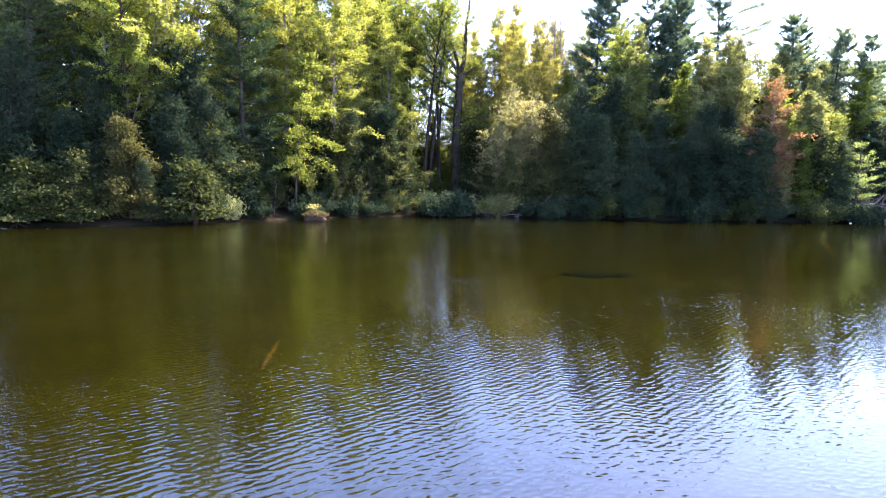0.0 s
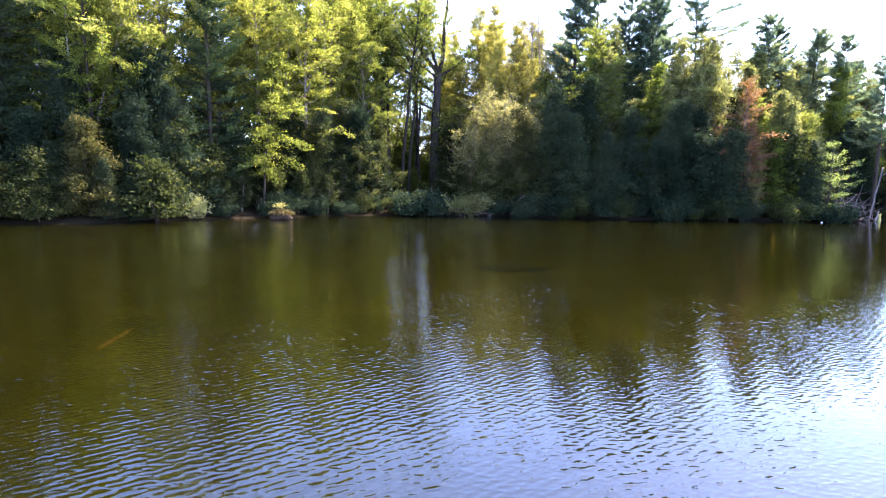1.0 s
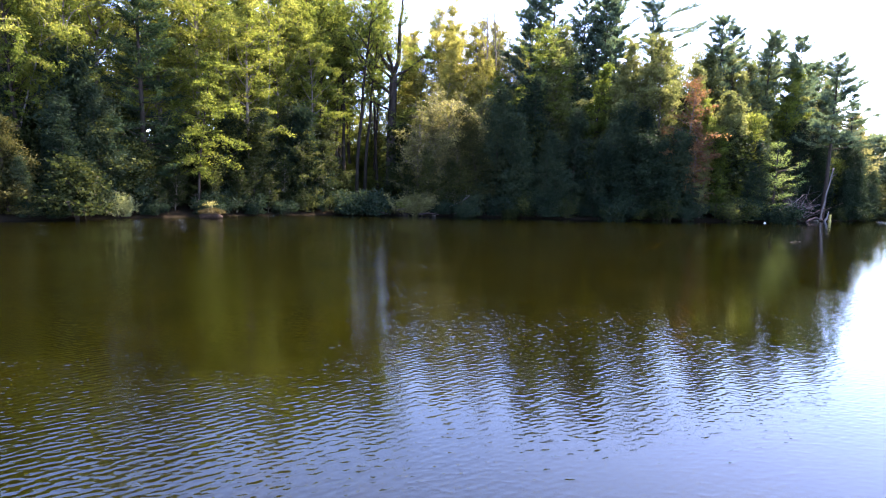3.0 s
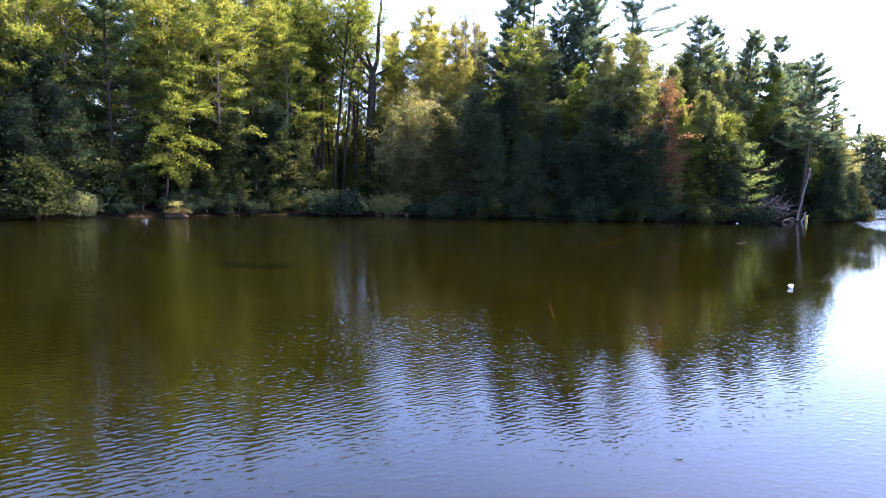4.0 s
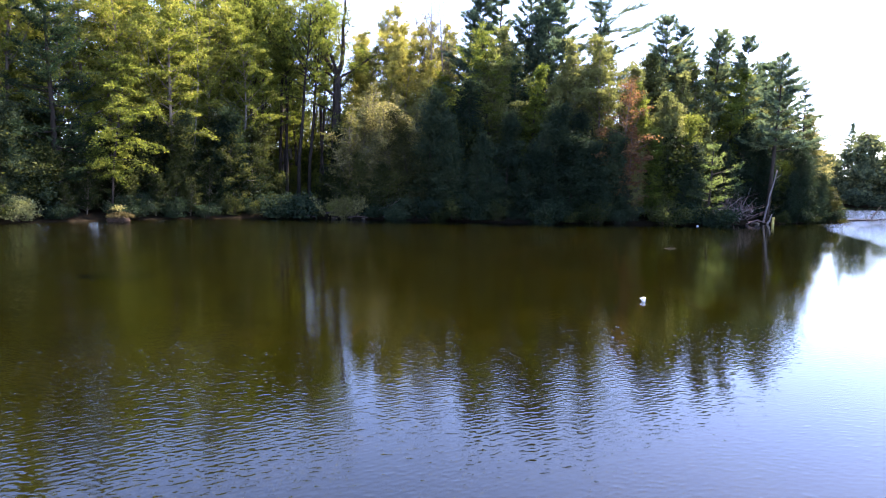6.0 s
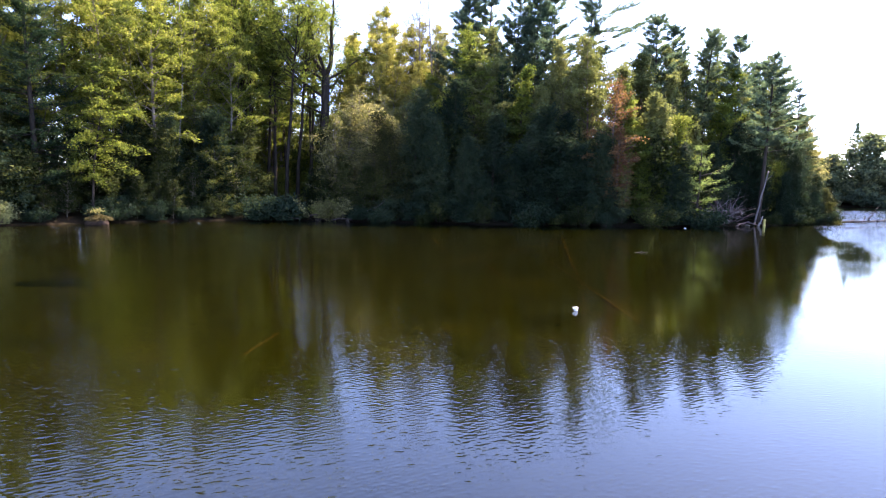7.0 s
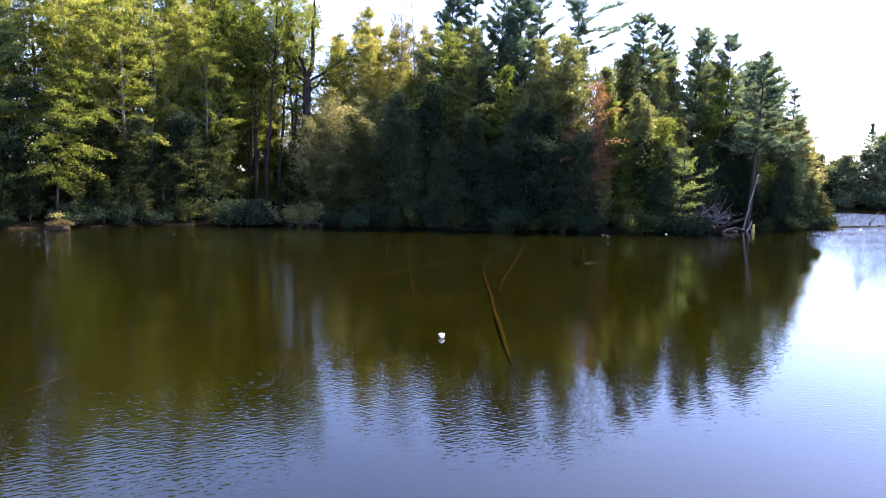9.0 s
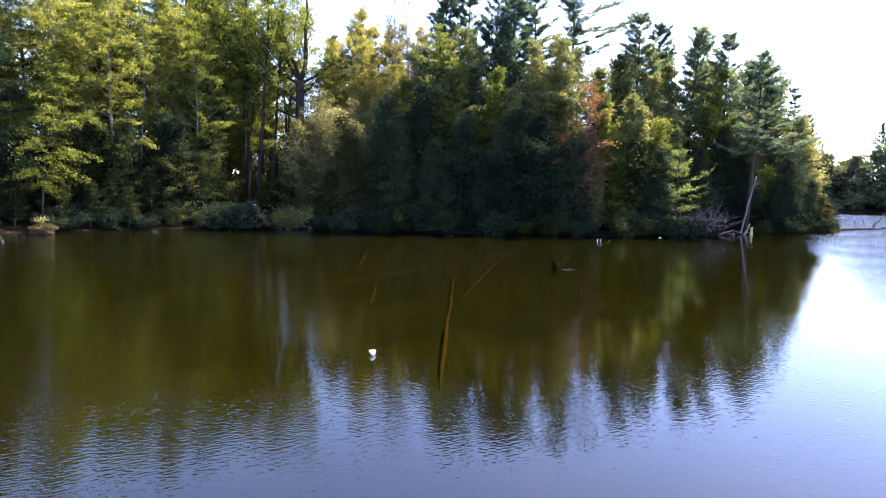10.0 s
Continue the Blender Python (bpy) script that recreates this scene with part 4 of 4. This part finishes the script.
def limb_thing(name, pts, r0, r1, bark, label, category, group="", forks=0, seed=1, sides=8):
    """A lying or leaning piece of wood with a broken end and a few stubs."""
    r = np.random.default_rng(seed)
    pts = np.asarray(pts, float)
    fine = np.stack([np.interp(np.linspace(0, 1, 12), np.linspace(0, 1, len(pts)), pts[:, i]) for i in range(3)], 1)
    length = np.linalg.norm(fine[-1] - fine[0])
    fine[1:-1] += r.normal(size=(10, 3)) * (0.004 if bark.startswith("sunken") else 0.007) * length ** 0.6
    t = Tubes()
    radii = np.linspace(r0, r1, 12) * r.uniform(0.85, 1.15, 12)
    if bark.startswith("sunken"):
        radii *= np.sqrt(np.sin(np.pi * np.linspace(0.03, 0.94, 12)))
    t.add(fine - fine[0], radii, sides)
    for _ in range(forks):
        k = r.integers(3, 11)
        s = bend(fine[k] - fine[0], (fine[-1] - fine[0]) / length * 0.5 + r.normal(size=3) * np.array([0.6, 0.6, 0.5]), length * r.uniform(0.1, 0.28), 4, r, 0.15)
        t.add(s, np.linspace(max(r1, r0 * 0.4), 0.006, 5), 5)
    ob = new(name, t.mesh(name, BARK[bark] if bark in BARK else LICHEN))
    ob.location = fine[0]
    return tagged(ob, label, category, group)


# grassy islet in front of the bank
islet = new("grassy_stump")
islet.location = (-4.6, 28.75, 0)
ri = np.random.default_rng(61)
o = part("stump", lump(ri, (1.0, 0.9, 0.55), DARK_PEAT, "stump", 0.25), islet, "dark peaty stump base")
o.location.z = 0.1
n = 1500
ang, rad = ri.uniform(0, 6.283, n), np.sqrt(ri.uniform(0, 1, n)) * 0.62
c = np.stack([rad * np.cos(ang), rad * np.sin(ang) * 0.85, 0.42 - 0.42 * rad ** 2 + ri.uniform(-0.05, 0.08, n)], 1)
al = np.stack([np.cos(ang) * rad * 1.6, np.sin(ang) * rad * 1.6, 0.6 - rad], 1) + ri.normal(size=(n, 3)) * 0.35
TUFT = leaf_material("dry_grass", (0.05, 0.042, 0.018), (0.11, 0.092, 0.042), (0.19, 0.165, 0.085), 0.2)
part("grass_tuft", leaf_mesh("grass_tuft", c, al, 0.2, 0.035, TUFT, ri), islet, "tan dry grass hanging over the edge")
st = Tubes()
st.add(bend((-0.1, 0, 0.35), (0.1, 0, 1), 0.45, 4, ri, 0.1), np.linspace(0.012, 0.004, 5), 5)
st.add(bend((0.28, -0.38, -0.1), (0.05, -0.05, 1), 0.4, 4, ri, 0.05), np.linspace(0.03, 0.02, 5), 5)
part("twig", st.mesh("twig", BARK["dead"]), islet, "pale bare twig")
c = np.array([-0.1, 0, 0.72]) + ri.normal(size=(160, 3)) * np.array([0.17, 0.15, 0.07])
part("foliage", leaf_mesh("foliage", c, ri.normal(size=(160, 3)), 0.09, 0.05, LEAF["grey"], ri), islet)
tagged(islet, "small islet stump topped with tan grass and a leafy sprig", "stump")

# stones along the waterline
rk = np.random.default_rng(44)
for x, dy, s, mat, lab in [(-7.6, 0.9, 0.4, PINK_STONE, "flat pinkish granite stone on the bank"), (5.4, 0.1, 0.3, STONE, ""), (7.3, 0.05, 0.26, STONE, ""),
                           (34.6, -0.1, 0.5, STONE, ""), (37.6, 0.1, 0.45, STONE, "")]:
    ob = new("stone", lump(rk, (s, s * 0.8, s * 0.36), mat, "stone"))
    ob.location = (x, float(shore_y(x)) + dy + (0.25 if mat is PINK_STONE else 0), 0.3 if mat is PINK_STONE else 0.05)
    ob.rotation_euler = (0, 0, rk.uniform(0, 6))
    tagged(ob, lab or "grey-brown stone at the waterline", "stone", "stones at the waterline")

# white piece adrift, and smaller ones
drift = new("foam_chunk", lump(np.random.default_rng(9), (0.1, 0.07, 0.075), FOAM, "foam_chunk", 0.35))
drift.location, drift.rotation_euler = (14.65, 8.79, 0.035), (0.2, 0.5, 0.4)
tagged(drift, "small broken chunk of white foam floating on the lake", "foam")
ob = new("foam_chunk", lump(np.random.default_rng(10), (0.14, 0.1, 0.05), FOAM, "foam_chunk", 0.3))
ob.location = (28.6, 33.4, 0.02)
tagged(ob, "small white flat piece floating near the bank", "foam")

# snag tip out in the water
snag = new("snag")
snag.location = (19.7, 18.45, 0)
st = Tubes()
st.add(bend((-0.4, -0.03, -0.06), (1, 0.1, 0.16), 0.62, 6, np.random.default_rng(3), 0.04, 0.0), [0.008, 0.025, 0.035, 0.035, 0.03, 0.022, 0.01], 7)
st.add(bend((-0.02, 0.0, -0.02), (0.3, 0.2, 0.3), 0.12, 3, np.random.default_rng(4), 0.1), [0.022, 0.016, 0.012, 0.006], 6)
part("snag_tip", st.mesh("snag_tip", WEED), snag, "black wet wood tip")
st = Tubes()
st.add(bend((-0.1, 0.1, -0.07), (0.12, 1.0, -0.09), 3.6, 5, np.random.default_rng(5), 0.02), np.linspace(0.07, 0.04, 6), 7)
part("sunken_stem", st.mesh("sunken_stem", BARK["sunken"]), snag, "orange-brown sunken stem")
tagged(snag, "black tip of a sunken tree sticking out of the lake", "snag")

# sunken logs, lying on the silt; some ends are propped up on roots
for x0, y0, x1, y1, r0, r1, lift in [(11.8, 13.9, 17.6, 22.3, 0.05, 0.09, 0.62), (15.64, 8.0, 16.0, 17.2, 0.055, 0.045, 0.04), (15.9, 12.9, 18.8, 26.0, 0.045, 0.075, 0.12), (12.9, 18.3, 12.45, 25.0, 0.06, 0.09, 0.15),
                                     (21.3, 25.2, 19.9, 20.0, 0.09, 0.06, 0.05), (13.85, 16.0, 14.05, 13.0, 0.05, 0.04, 0.02), (13.4, 18.0, 15.9, 19.2, 0.05, 0.04, 0.03), (17.2, 21.4, 18.2, 24.6, 0.08, 0.1, 0.1),
                                     (23.2, 22.4, 24.5, 24.2, 0.06, 0.05, 0.1), (-1.4, 5.6, -1.46, 6.7, 0.045, 0.03, 0.0), (-4.9, 7.9, -4.1, 8.6, 0.06, 0.04, 0.0), (9.7, 6.7, 9.9, 7.8, 0.04, 0.03, 0.0)]:
    lying = []
    for f in (0.0, 0.5, 1.0):
        x, y = x0 + (x1 - x0) * f, y0 + (y1 - y0) * f
        lying.append((x, y, min(float(ground_z(np.array(x), np.array(y))) - 0.1 * (r0 + (r1 - r0) * f) + 0.6 * lift * f, -0.16)))
    limb_thing("sunken_log", lying, r0, r1, "sunken_tan" if lift > 0.3 else "sunken", "long tan log slanting up under the lake surface" if lift > 0.3 else "orange-brown log lying under the lake surface", "log", "sunken logs", 0, int(abs(x0) * 10) + 3)
weed = new("weed_mound", lump(np.random.default_rng(15), (1.5, 1.1, 0.4), WEED, "weed_mound", 0.3))
weed.location = (4.25, 11.6, -0.66)
tagged(weed, "dark weedy mound just under the water", "weed")

# fallen wood on the point
rp = np.random.default_rng(71)
pile = new("brush_pile")
pile.location = (32.4, 36.3, 0.15)
for i in range(150):
    a = rp.uniform(0, 6.283)
    p0 = np.array([rp.normal() * 0.8, rp.normal() * 0.45, rp.uniform(0, 0.9)])
    p = bend(p0, (math.cos(a), 0.5 * math.sin(a), rp.uniform(0.05, 1.1)), rp.uniform(0.8, 2.0), 5, rp, 0.16, -0.04)
    t = Tubes()
    t.add(p, np.linspace(rp.uniform(0.014, 0.042), 0.005, 6), 5)
    part("branch", t.mesh("branch", BARK["twig"] if i % 5 else BARK["dead"]), pile)
tagged(pile, "tangled pile of purplish-grey dead branches on the bank", "brush")
limb_thing("dead_trunk", [(35.9, 38.0, 0.05), (36.35, 38.15, 2.0), (36.85, 38.3, 3.9)], 0.07, 0.04, "dead", "pale barkless dead trunk leaning against a pine", "dead trunk", "", 2, 5)
limb_thing("driftwood", [(33.5, 36.2, 0.05), (34.7, 36.9, 0.32), (35.9, 37.5, 0.05)], 0.045, 0.03, "twig", "greyish driftwood branch lying along the waterline", "driftwood", "driftwood", 4, 6)
limb_thing("driftwood", [(31.4, 36.0, 1.0), (32.8, 36.1, 1.1), (34.0, 36.3, 0.9)], 0.04, 0.03, "dead", "pale bare branch across the brush pile", "driftwood", "driftwood", 3, 8)
limb_thing("driftwood", [(30.2, 34.3, -0.05), (30.4, 34.5, 0.2), (30.55, 34.6, 0.42)], 0.08, 0.04, "dead", "pale broken root stub at the waterline", "driftwood", "driftwood", 1, 9)
limb_thing("driftwood", [(35.8, 37.4, 0.0), (36.05, 37.5, 0.3), (36.3, 37.7, 0.7)], 0.07, 0.04, "dead", "forked pale root rising from the water", "driftwood", "driftwood", 2, 14)
limb_thing("rotten_stump", [(36.45, 37.75, -0.1), (36.47, 37.76, 0.26), (36.5, 37.8, 0.5)], 0.1, 0.085, "lichen", "short yellowish rotten stump at the waterline", "stump", "", 0, 10, 10)
for k, (x, dx, z) in enumerate([(3.2, 1.1, 0.12), (4.9, 0.7, 0.35), (6.3, 1.3, 0.1), (8.6, 0.9, 0.2)]):
    y = float(shore_y(x)) - 0.1
    limb_thing("driftwood", [(x, y, z), (x + dx * 0.5, y - 0.15, z + 0.12), (x + dx, y + 0.05, z)], 0.03, 0.018, "twig", "thin grey dead branch caught at the waterline", "driftwood", "driftwood", 2, 40 + k)
limb_thing("driftwood", [(7.6, 35.6, 0.3), (9.2, 36.0, 1.0), (10.2, 36.2, 1.8)], 0.035, 0.02, "dead", "grey dead branch leaning in the shrubs", "driftwood", "driftwood", 3, 11)
limb_thing("driftwood", [(50.2, 45.6, -0.05), (50.6, 45.7, 0.5)], 0.03, 0.015, "twig", "bare stick standing out of the water", "driftwood", "driftwood", 3, 13)
for i, (a, b) in enumerate([((45.0, 43.4), (54.0, 48.6)), ((54.2, 48.8), (63.0, 54.4)), ((63.3, 54.3), (73.0, 60.5))]):
    limb_thing("floating_log", [(*a, 0.06), ((a[0] + b[0]) / 2, (a[1] + b[1]) / 2, 0.1), (*b, 0.06)], 0.1, 0.08, "wet", "long dark log floating off the point", "log", "floating logs", 2, 20 + i, 10)
